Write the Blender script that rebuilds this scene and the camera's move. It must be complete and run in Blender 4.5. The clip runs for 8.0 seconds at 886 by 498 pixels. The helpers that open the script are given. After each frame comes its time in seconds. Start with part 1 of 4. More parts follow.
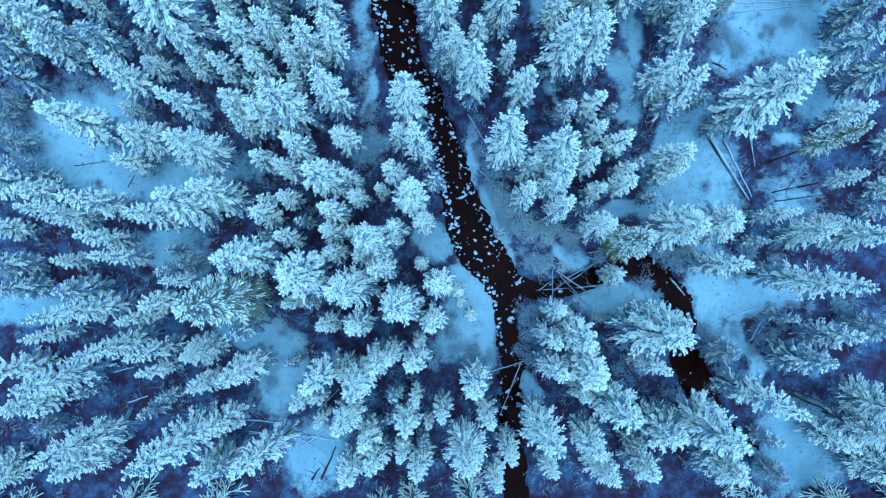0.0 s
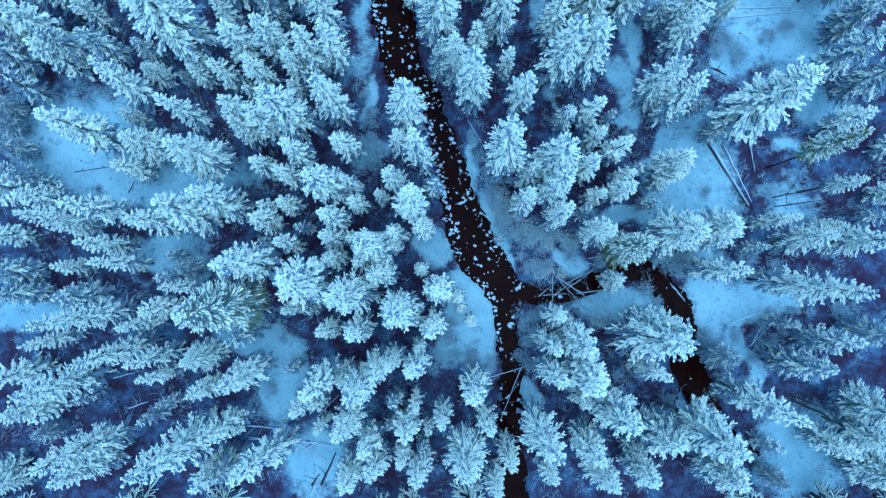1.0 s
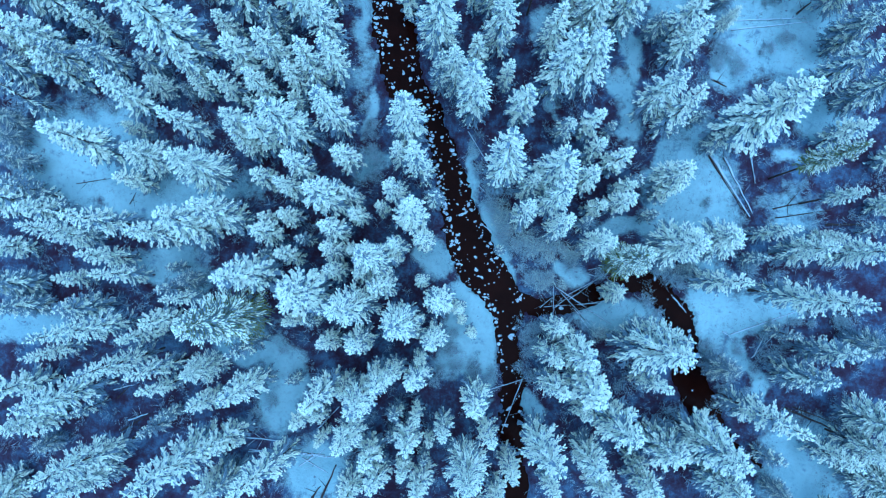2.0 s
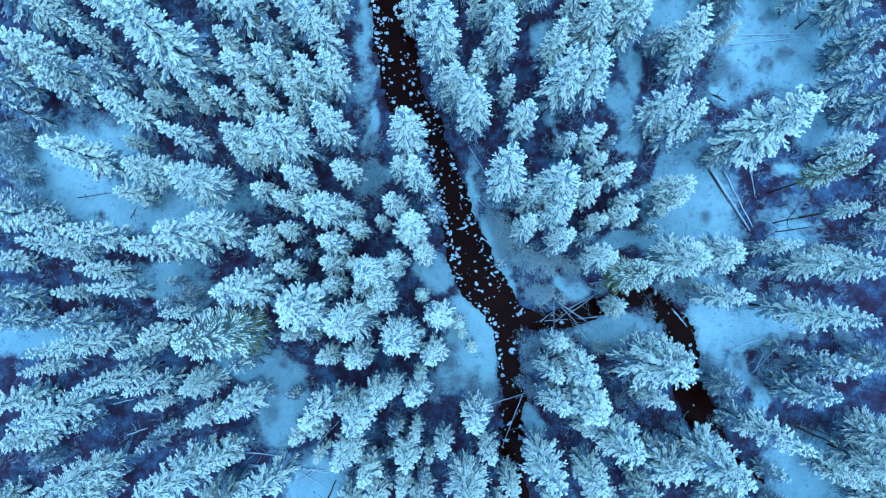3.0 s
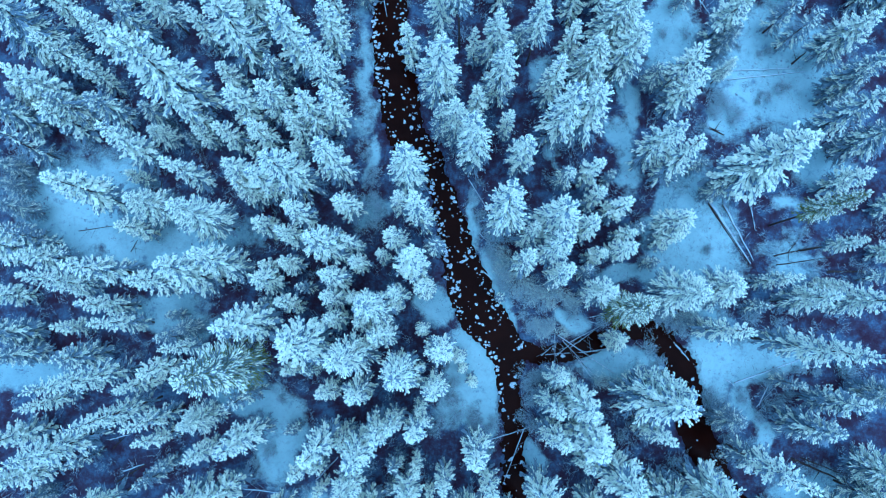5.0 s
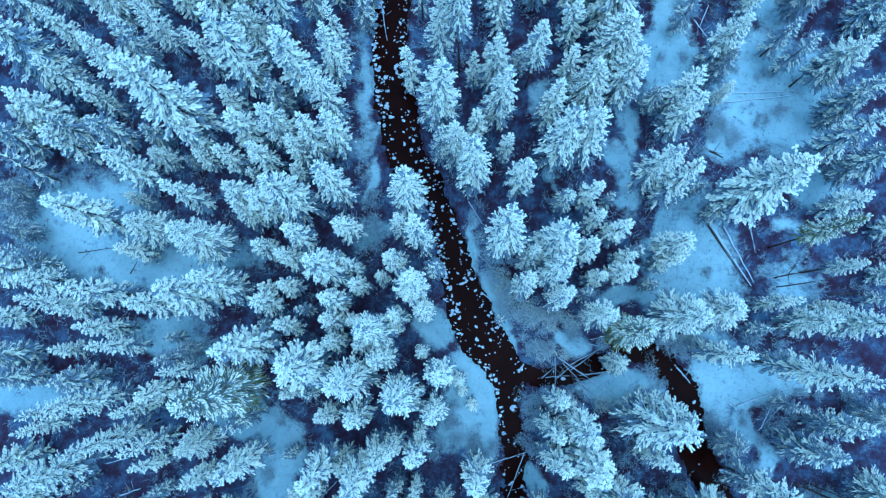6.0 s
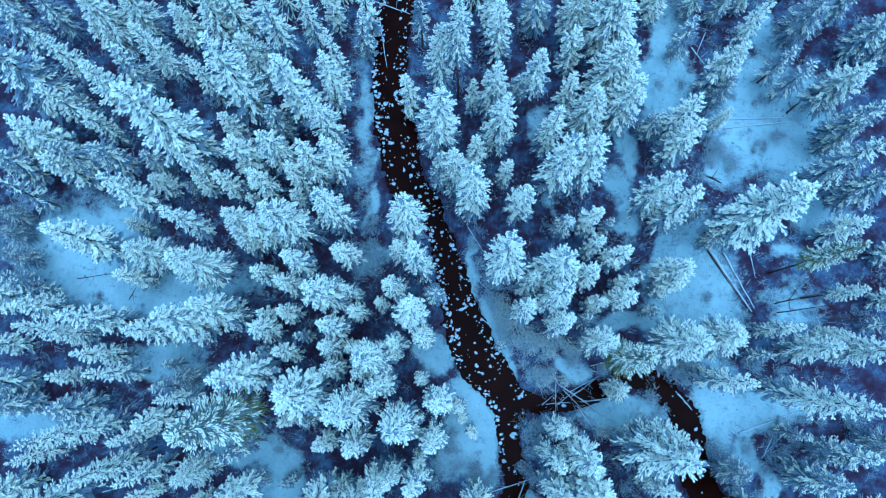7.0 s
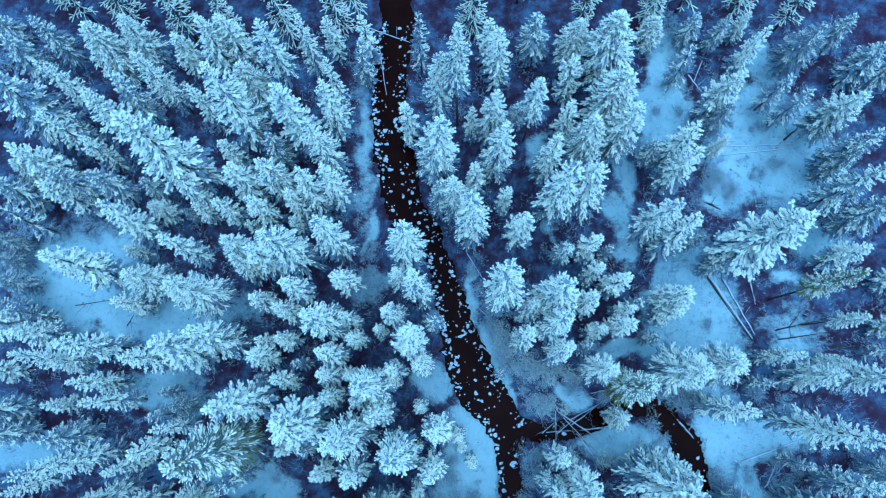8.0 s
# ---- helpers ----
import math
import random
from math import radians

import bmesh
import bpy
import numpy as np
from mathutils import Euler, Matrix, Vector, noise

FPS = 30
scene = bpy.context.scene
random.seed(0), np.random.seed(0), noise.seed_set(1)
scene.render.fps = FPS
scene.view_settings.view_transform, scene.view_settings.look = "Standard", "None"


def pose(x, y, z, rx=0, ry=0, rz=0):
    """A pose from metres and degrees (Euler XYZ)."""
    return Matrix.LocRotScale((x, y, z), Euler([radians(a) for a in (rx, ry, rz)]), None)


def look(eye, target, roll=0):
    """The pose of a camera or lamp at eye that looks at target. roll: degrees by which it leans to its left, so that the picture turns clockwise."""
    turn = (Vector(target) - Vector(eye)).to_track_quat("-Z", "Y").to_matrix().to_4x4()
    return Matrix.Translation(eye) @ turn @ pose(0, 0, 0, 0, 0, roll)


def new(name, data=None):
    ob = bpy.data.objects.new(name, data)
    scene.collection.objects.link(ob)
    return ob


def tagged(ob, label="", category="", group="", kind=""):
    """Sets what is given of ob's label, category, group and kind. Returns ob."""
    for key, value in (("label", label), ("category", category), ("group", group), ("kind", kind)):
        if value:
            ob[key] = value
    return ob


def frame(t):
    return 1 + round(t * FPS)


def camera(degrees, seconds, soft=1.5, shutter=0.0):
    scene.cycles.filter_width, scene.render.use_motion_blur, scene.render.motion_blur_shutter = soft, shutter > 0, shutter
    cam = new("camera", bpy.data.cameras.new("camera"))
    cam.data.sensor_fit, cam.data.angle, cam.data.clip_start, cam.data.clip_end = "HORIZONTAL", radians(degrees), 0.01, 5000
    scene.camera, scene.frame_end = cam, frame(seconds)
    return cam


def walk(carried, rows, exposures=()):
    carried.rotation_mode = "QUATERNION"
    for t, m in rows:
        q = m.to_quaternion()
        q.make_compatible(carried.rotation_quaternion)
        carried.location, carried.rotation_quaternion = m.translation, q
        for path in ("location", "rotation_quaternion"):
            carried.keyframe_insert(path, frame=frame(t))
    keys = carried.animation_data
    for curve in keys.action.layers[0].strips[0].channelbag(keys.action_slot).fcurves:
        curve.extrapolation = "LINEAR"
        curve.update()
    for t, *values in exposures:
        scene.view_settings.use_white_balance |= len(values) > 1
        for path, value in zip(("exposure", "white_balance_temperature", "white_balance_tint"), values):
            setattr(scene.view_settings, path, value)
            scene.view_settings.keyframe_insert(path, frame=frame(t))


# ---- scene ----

# ---- camera: a drone looking down, tilting up while it drifts ahead ----
cam = camera(67.9, 8.0, soft=1.1)
PATH = [(0.0, 0.00, 0.00, 65.00, 1.35, 0.68, 0.00), (0.5, 0.06, 0.09, 65.00, 1.44, 0.72, -0.03), (1.0, 0.12, 0.23, 65.01, 1.63, 0.77, -0.05),
        (1.5, 0.16, 0.39, 65.01, 1.95, 0.84, -0.06), (3.0, 0.24, 0.82, 65.04, 3.32, 0.97, -0.06), (3.5, 0.25, 0.98, 65.04, 3.85, 1.00, -0.07),
        (4.0, 0.25, 1.14, 65.04, 4.38, 1.01, -0.08), (4.5, 0.26, 1.31, 65.03, 4.96, 1.02, -0.09), (6.0, 0.32, 1.96, 65.02, 7.12, 1.04, -0.09),
        (6.5, 0.36, 2.20, 65.02, 8.00, 1.06, -0.10), (7.0, 0.40, 2.44, 65.03, 8.93, 1.07, -0.12), (7.5, 0.43, 2.67, 65.04, 9.87, 1.07, -0.13),
        (8.0, 0.47, 2.92, 65.04, 10.82, 1.06, -0.14)]
walk(cam, [(t, pose(*p)) for t, *p in PATH], exposures=[(0.0, 0.81, 3550, -4), (8.0, 0.81, 3550, -4)])

# ---- light: a dull winter sky, the sun behind cloud ----
SUN_UP, SUN_FROM = 78, 120
world = bpy.data.worlds.new("winter_sky")
scene.world = world
world.use_nodes = True
sky = world.node_tree.nodes.new("ShaderNodeTexSky")
sky.sky_type, sky.sun_disc = "NISHITA", False
sky.sun_elevation, sky.sun_rotation = radians(SUN_UP), radians(SUN_FROM)
sky.air_density, sky.dust_density, sky.ozone_density = 1.0, 2.0, 1.0
world.node_tree.links.new(sky.outputs[0], world.node_tree.nodes["Background"].inputs[0])
world.node_tree.nodes["Background"].inputs[1].default_value = 0.06
lamp = bpy.data.lights.new("sun", "SUN")
lamp.energy, lamp.angle, lamp.color = 1.5, radians(95), (1.0, 0.95, 0.82)
sun = new("sun", lamp)
sun.matrix_world = look((40 * math.sin(radians(SUN_FROM)), 40 * math.cos(radians(SUN_FROM)), 40 * math.tan(radians(SUN_UP))), (0, 0, 0))


# ---- materials ----
def material(name, build):
    m = bpy.data.materials.new(name)
    m.use_nodes = True
    build(m.node_tree, m.node_tree.nodes["Principled BSDF"])
    return m


def node(tree, kind, **values):
    n = tree.nodes.new(kind)
    for key, value in values.items():
        n.inputs[key.replace("_", " ")].default_value = value
    return n


def ramp(tree, source, stops):
    r = tree.nodes.new("ShaderNodeValToRGB")
    while len(r.color_ramp.elements) < len(stops):
        r.color_ramp.elements.new(0.5)
    for e, (at, c) in zip(r.color_ramp.elements, stops):
        e.position, e.color = at, (*c, 1) if len(c) == 3 else c
    tree.links.new(source, r.inputs[0])
    return r.outputs[0]


def noise_at(tree, scale, detail=4.0, rough=0.6):
    c = tree.nodes.new("ShaderNodeTexCoord")
    n = node(tree, "ShaderNodeTexNoise", Scale=scale, Detail=detail, Roughness=rough)
    tree.links.new(c.outputs["Object"], n.inputs["Vector"])
    return n.outputs["Fac"]


def mixed(tree, fac, a, b):
    m = tree.nodes.new("ShaderNodeMix")
    m.data_type = "RGBA"
    for socket, v in ((m.inputs[0], fac), (m.inputs[6], a), (m.inputs[7], b)):
        if isinstance(v, bpy.types.NodeSocket):
            tree.links.new(v, socket)
        else:
            socket.default_value = (*v, 1) if isinstance(v, tuple) else v
    return m.outputs[2]


def bumped(tree, bsdf, height, strength, distance):
    b = node(tree, "ShaderNodeBump", Strength=strength, Distance=distance)
    tree.links.new(height, b.inputs["Height"])
    tree.links.new(b.outputs[0], bsdf.inputs["Normal"])


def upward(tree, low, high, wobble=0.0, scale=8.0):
    """1 on faces that look up, where snow can lie and painted side shade ends; the edge is broken by noise."""
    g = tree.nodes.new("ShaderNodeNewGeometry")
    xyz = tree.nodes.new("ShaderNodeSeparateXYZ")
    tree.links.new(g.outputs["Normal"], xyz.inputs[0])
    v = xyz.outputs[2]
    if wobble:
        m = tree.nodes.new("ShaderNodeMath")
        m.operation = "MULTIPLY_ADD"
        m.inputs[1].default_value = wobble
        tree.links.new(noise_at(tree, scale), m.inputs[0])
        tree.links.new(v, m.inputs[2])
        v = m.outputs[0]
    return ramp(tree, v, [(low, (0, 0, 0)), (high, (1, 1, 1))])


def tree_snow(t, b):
    # snow yellowed to carry the warmer light on the crowns
    lit_tint = ramp(t, noise_at(t, 0.9, 2), [(0.35, (0.89, 0.94, 0.71)), (0.65, (0.97, 0.98, 0.755))])
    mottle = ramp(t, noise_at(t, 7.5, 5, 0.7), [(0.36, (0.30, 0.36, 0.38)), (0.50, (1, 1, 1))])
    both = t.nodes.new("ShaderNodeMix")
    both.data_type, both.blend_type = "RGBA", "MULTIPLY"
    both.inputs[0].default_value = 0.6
    t.links.new(lit_tint, both.inputs[6])
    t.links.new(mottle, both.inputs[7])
    # rime on faces turned from the sky, darkened to shade the lobes by colour
    shaded_rime = ramp(t, noise_at(t, 16, 3, 0.7), [(0.35, (0.14, 0.17, 0.20)), (0.65, (0.38, 0.44, 0.46))])
    t.links.new(mixed(t, upward(t, 0.0, 0.45, 0.30, 9), shaded_rime, both.outputs[2]), b.inputs["Base Color"])
    b.inputs["Roughness"].default_value = 0.9
    b.inputs["Specular IOR Level"].default_value = 0.15
    bumped(t, b, noise_at(t, 9, 4), 0.5, 0.06)


def needles(frost, green, wobble=0.5):
    def build(t, b):
        tone = ramp(t, noise_at(t, 1.3, 3), [(0.35, tuple(c * 0.6 for c in green)), (0.7, green)])
        c = mixed(t, upward(t, frost, min(1.0, frost + 0.35), wobble, 14), tone, (0.253, 0.306, 0.352))
        t.links.new(c, b.inputs["Base Color"])
        b.inputs["Roughness"].default_value = 0.8
        b.inputs["Specular IOR Level"].default_value = 0.2
    return build


def bark(t, b):
    c = ramp(t, noise_at(t, 6, 6), [(0.35, (0.047, 0.032, 0.027)), (0.7, (0.146, 0.106, 0.086))])
    t.links.new(mixed(t, upward(t, 0.75, 0.95, 0.25, 5), c, (0.80, 0.84, 0.86)), b.inputs["Base Color"])
    b.inputs["Roughness"].default_value = 0.95
    bumped(t, b, noise_at(t, 14, 5), 0.8, 0.03)


def log_wood(t, b):
    c = ramp(t, noise_at(t, 5, 6), [(0.35, (0.067, 0.051, 0.040)), (0.7, (0.226, 0.173, 0.146))])
    t.links.new(mixed(t, upward(t, 0.45, 0.85, 0.3, 4), c, (0.665, 0.745, 0.798)), b.inputs["Base Color"])
    b.inputs["Roughness"].default_value = 0.9
    bumped(t, b, noise_at(t, 12, 5), 0.7, 0.03)


def bare_log(t, b):
    t.links.new(ramp(t, noise_at(t, 4, 6), [(0.35, (0.027, 0.019, 0.019)), (0.62, (0.080, 0.060, 0.053)), (0.78, (0.333, 0.372, 0.399))]), b.inputs["Base Color"])
    b.inputs["Roughness"].default_value = 0.9
    bumped(t, b, noise_at(t, 12, 5), 0.7, 0.03)


def twig(t, b):
    c = ramp(t, noise_at(t, 0.6, 3), [(0.35, (0.067, 0.040, 0.053)), (0.7, (0.160, 0.106, 0.126))])
    some = t.nodes.new("ShaderNodeNewGeometry")
    rimed = ramp(t, some.outputs["Random Per Island"], [(0.50, (0, 0, 0)), (0.62, (1, 1, 1))])
    frosted = mixed(t, upward(t, 0.50, 0.95, 0.55, 10), c, (0.479, 0.572, 0.638))
    t.links.new(mixed(t, rimed, frosted, (0.58, 0.68, 0.68)), b.inputs["Base Color"])
    b.inputs["Roughness"].default_value = 0.9


def tuft(t, b):
    t.links.new(ramp(t, noise_at(t, 0.8, 4), [(0.35, (0.067, 0.060, 0.093)), (0.7, (0.173, 0.186, 0.239))]), b.inputs["Base Color"])
    b.inputs["Roughness"].default_value = 0.9


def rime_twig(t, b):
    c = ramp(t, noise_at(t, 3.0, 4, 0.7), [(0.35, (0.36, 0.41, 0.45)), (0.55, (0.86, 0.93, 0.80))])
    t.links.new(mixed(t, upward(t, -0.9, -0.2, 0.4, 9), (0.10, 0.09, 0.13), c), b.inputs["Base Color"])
    b.inputs["Roughness"].default_value = 0.9


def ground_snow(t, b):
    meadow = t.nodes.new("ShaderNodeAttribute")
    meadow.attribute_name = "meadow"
    # open snow kept bluer than on the crowns: skylight put into the colour
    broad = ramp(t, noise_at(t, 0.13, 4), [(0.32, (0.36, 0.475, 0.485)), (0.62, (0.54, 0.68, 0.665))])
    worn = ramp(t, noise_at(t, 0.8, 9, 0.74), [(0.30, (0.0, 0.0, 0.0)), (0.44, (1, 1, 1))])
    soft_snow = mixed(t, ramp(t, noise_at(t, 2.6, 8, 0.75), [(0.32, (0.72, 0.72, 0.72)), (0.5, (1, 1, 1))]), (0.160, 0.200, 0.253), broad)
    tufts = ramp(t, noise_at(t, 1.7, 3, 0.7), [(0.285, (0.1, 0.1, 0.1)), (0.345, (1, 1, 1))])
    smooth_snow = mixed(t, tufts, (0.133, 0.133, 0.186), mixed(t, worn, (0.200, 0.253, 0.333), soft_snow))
    # forest floor: heath and litter, with the blue shade between trees coloured in
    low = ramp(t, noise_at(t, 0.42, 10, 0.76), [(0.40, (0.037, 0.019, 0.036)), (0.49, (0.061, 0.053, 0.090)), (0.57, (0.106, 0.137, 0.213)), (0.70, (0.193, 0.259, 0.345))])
    shaded_heath = mixed(t, ramp(t, noise_at(t, 3.4, 9, 0.8), [(0.36, (0.25, 0.25, 0.25)), (0.50, (1, 1, 1))]), (0.056, 0.035, 0.067), low)
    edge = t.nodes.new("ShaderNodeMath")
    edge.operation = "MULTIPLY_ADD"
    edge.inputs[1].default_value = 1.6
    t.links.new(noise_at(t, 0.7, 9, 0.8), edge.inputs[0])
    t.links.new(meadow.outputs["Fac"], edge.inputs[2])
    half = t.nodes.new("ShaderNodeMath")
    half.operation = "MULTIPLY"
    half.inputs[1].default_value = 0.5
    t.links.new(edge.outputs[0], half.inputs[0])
    c = mixed(t, ramp(t, half.outputs[0], [(0.56, (0, 0, 0)), (0.73, (1, 1, 1))]), shaded_heath, smooth_snow)
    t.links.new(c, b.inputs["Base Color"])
    b.inputs["Roughness"].default_value = 0.9
    b.inputs["Specular IOR Level"].default_value = 0.15
    bumped(t, b, noise_at(t, 2.2, 6, 0.65), 0.6, 0.25)


def water(t, b):
    t.links.new(ramp(t, noise_at(t, 0.35, 4), [(0.3, (0.007, 0.002, 0.0015)), (0.7, (0.017, 0.005, 0.003))]), b.inputs["Base Color"])
    b.inputs["Roughness"].default_value = 0.18
    b.inputs["IOR"].default_value = 1.33
    b.inputs["Specular IOR Level"].default_value = 0.035
    bumped(t, b, noise_at(t, 2.5, 3), 0.25, 0.05)


def floe_ice(t, b):
    t.links.new(ramp(t, noise_at(t, 3, 4), [(0.3, (0.452, 0.505, 0.585)), (0.65, (0.851, 0.918, 0.930))]), b.inputs["Base Color"])
    b.inputs["Roughness"].default_value = 0.7
    bumped(t, b, noise_at(t, 8, 3), 0.5, 0.03)


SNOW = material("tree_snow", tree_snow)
NEEDLES = material("frosted_needles", needles(0.30, (0.05, 0.06, 0.075)))
GREEN = material("green_needles", needles(0.88, (0.25, 0.27, 0.03), 0.15))
DARK_NEEDLES = material("dark_frosted_needles", needles(0.82, (0.042, 0.042, 0.052)))
BARK, LOG, TWIG = material("bark", bark), material("log_wood", log_wood), material("frosted_twig", twig)
RIME = material("rimed_twig", rime_twig)
BARE_LOG, TUFT = material("bare_log", bare_log), material("dry_tuft", tuft)
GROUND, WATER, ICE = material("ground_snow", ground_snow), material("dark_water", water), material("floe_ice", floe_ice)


# ---- mesh helpers ----
def mesh_of(name, verts, faces, mat, smooth=True):
    me = bpy.data.meshes.new(name)
    me.from_pydata(verts, [], faces)
    me.materials.append(mat)
    if smooth:
        me.shade_smooth()
    return me


def part(name, me, parent, label=""):
    ob = new(name, me)
    ob.parent = parent
    return tagged(ob, label) if label else ob


def finger(V, Fs, p, way, length, wide, thick, droop, rings, sides, blunt=0.75):
    """A tapering, drooping lobe from p: rings of an ellipse, closed by a point at its end."""
    side = Vector((-way.y, way.x, 0.0))
    side = side.normalized() if side.length > 1e-4 else Vector((1, 0, 0))
    up = side.cross(way) * -1 if way.z > 0.99 else way.cross(side) * -1
    if up.z < 0:
        up = -up
    first = len(V)
    for i in range(rings):
        s = (0.92 if rings > 1 else 0.86) * i / max(1, rings - 1)
        c = p + way * (length * s) + Vector((0, 0, -droop * s * s))
        k = 0.55 + 0.75 * s if s < 0.6 else 1.0
        k *= 1 if i < rings - 1 else blunt
        k *= random.uniform(0.85, 1.15)
        for j in range(sides):
            a = 2 * math.pi * (j + 0.5) / sides
            V.append(c + side * (math.cos(a) * wide * k) + up * (math.sin(a) * thick * k))
    V.append(p + way * length + Vector((0, 0, -droop)))
    tip = len(V) - 1
    for i in range(rings - 1):
        for j in range(sides):
            a, b = first + i * sides + j, first + i * sides + (j + 1) % sides
            Fs.append((a, b, b + sides, a + sides))
    a = first + (rings - 1) * sides
    for j in range(sides):
        Fs.append((a + j, a + (j + 1) % sides, tip))


def sprig(V, Fs, p, way, length, wide, thick, droop):
    """A short plump twig laden with snow: a ridge between two flanks."""
    side = Vector((-way.y, way.x, 0.0)).normalized()
    end, mid = p + way * length + Vector((0, 0, -droop)), p + way * (length * random.uniform(0.66, 0.88)) + Vector((0, 0, -droop * 0.4))
    n = len(V)
    V += [p, mid + side * wide, mid - side * wide, mid + Vector((0, 0, thick)), end]
    Fs += [(n, n + 3, n + 1), (n, n + 2, n + 3), (n + 1, n + 3, n + 4), (n + 3, n + 2, n + 4)]


def tube(V, Fs, points, radii, sides=6):
    """A round limb through points."""
    first = len(V)
    for i, (c, r) in enumerate(zip(points, radii)):
        way = (points[min(i + 1, len(points) - 1)] - points[max(i - 1, 0)]).normalized()
        u = way.orthogonal().normalized()
        v = way.cross(u)
        for j in range(sides):
            a = 2 * math.pi * j / sides
            V.append(c + u * (r * math.cos(a)) + v * (r * math.sin(a)))
    for i in range(len(points) - 1):
        for j in range(sides):
            a, b = first + i * sides + j, first + i * sides + (j + 1) % sides
            Fs.append((a, b, b + sides, a + sides))
    Fs.append(tuple(first + j for j in reversed(range(sides))))
    Fs.append(tuple(first + (len(points) - 1) * sides + j for j in range(sides)))


# ---- the river's course: centre x, y and half width ----
MAIN = [(-3.15, 70, 2.0), (-5.65, 48, 1.6), (-5.65, 40.6, 1.6), (-6.05, 36.4, 2.0), (-6.45, 33.1, 1.8), (-6.25, 30.0, 1.7), (-5.65, 26.8, 2.0), (-5.45, 24.0, 2.0), (-5.15, 21.3, 1.8), (-4.05, 18.9, 1.7), (-2.4, 17.0, 1.4), (-1.4, 15.1, 1.1), (-0.6, 12.2, 1.2), (0.1, 9.4, 1.5), (1.0, 6.6, 1.75), (1.75, 3.8, 2.0), (2.95, 1.4, 2.0), (4.8, -0.8, 1.75), (5.8, -2.8, 1.5), (5.5, -5.1, 1.0), (5.7, -7.3, 0.9), (6.0, -10.1, 1.0), (5.8, -12.8, 1.0), (6.0, -18, 1.0), (7.5, -40, 1.2)]
BRANCH = [(5.0, -1.8, 1.2), (8.5, -2.6, 0.7), (11.1, -2.1, 0.8), (13.9, -1.4, 0.8), (16.6, -0.4, 0.8), (18.9, -0.0, 1.1), (20.6, -1.3, 1.3), (22.1, -3.1, 1.25), (22.7, -5.2, 1.2), (22.6, -7.4, 1.2), (23.1, -9.3, 1.5), (24.0, -11.0, 1.5), (25.1, -12.6, 1.1), (25.9, -14.1, 0.7), (26.8, -15.4, 0.2), (33.5, -20.5, -0.6)]


def course_distance(x, y, course):
    """Distance from the water's edge, negative in the river (arrays)."""
    best = np.full(np.shape(x), 1e9)
    for (ax, ay, aw), (bx, by, bw) in zip(course, course[1:]):
        dx, dy = bx - ax, by - ay
        s = np.clip(((x - ax) * dx + (y - ay) * dy) / (dx * dx + dy * dy), 0, 1)
        best = np.minimum(best, np.hypot(x - ax - s * dx, y - ay - s * dy) - (aw + s * (bw - aw)))
    return best


def value_noise(x, y, seed=0):
    """Smooth random field between -1 and 1, one cell a unit (arrays)."""
    x, y = np.asarray(x, float), np.asarray(y, float)
    ix, iy = np.floor(x), np.floor(y)
    fx, fy = x - ix, y - iy
    fx, fy = fx * fx * (3 - 2 * fx), fy * fy * (3 - 2 * fy)

    def corner(i, j):
        v = np.sin((ix + i) * 127.1 + (iy + j) * 311.7 + seed * 74.7) * 43758.5453
        return 2 * (v - np.floor(v)) - 1
    return (corner(0, 0) * (1 - fx) + corner(1, 0) * fx) * (1 - fy) + (corner(0, 1) * (1 - fx) + corner(1, 1) * fx) * fy


def waves(x, y):
    return 0.6 * value_noise(x * 0.15, y * 0.15, 1) + 0.3 * value_noise(x * 0.45, y * 0.45, 2)


def river_distance(x, y):
    x, y = np.asarray(x, float), np.asarray(y, float)
    ragged = 0.30 * value_noise(x * 0.8, y * 0.8, 3) + 0.22 * value_noise(x * 1.9, y * 1.9, 4) + 0.22 * value_noise(x * 3.7, y * 3.7, 5)
    return np.minimum(course_distance(x, y, MAIN), course_distance(x, y, BRANCH)) + ragged


# open, evenly snowed ground: centre, half axes and, where thin snow and tree shade dim it, how far
CLEARINGS = [(-37, 12.5, 6.5, 5), (-28, 9, 8, 2.5), (24.3, 8, 3.4, 7), (33.5, 7, 5, 4, 0.7), (33, 12.5, 3, 2, 0.7), (25.5, -2.5, 2.2, 4.2), (33, 25, 6.5, 5.5), (30, 29, 3.5, 3)]
CLEARINGS += [(32.6, 34.5, 1.5, 3), (36.3, 15.8, 2.5, 1.5), (30, -2.8, 4, 2.0), (22.5, 31, 1.8, 8), (27.8, -7.2, 0.9, 2.0), (29.6, -11.0, 0.9, 2.4), (34, -18, 4, 4), (4.3, 3.3, 1.1, 4.5)]
CLEARINGS += [(17.5, 5.3, 2.6, 1.1), (5.2, 1.2, 0.9, 2.0), (2.4, 10, 1.0, 4.5, 0.3), (3.4, -5, 1.5, 5.5), (16, -3.6, 4, 1.4), (-9.0, 26, 2.2, 14, 0.65), (-8.2, 17, 0.8, 4, 0.5), (-44, -4, 6, 1.5)]
CLEARINGS += [(-17.5, -8.5, 1.6, 3.2), (-13, -18.5, 3, 3), (36, 16.5, 2.2, 2), (1.6, -3.4, 2.0, 4.6), (17.3, 17, 1.5, 6.0, 0.5), (9, 25.5, 1.5, 4.5, 0.7), (10.5, 18, 1.2, 3.0, 0.7), (0.0, -8.3, 2.2, 2.4, 0.4)]
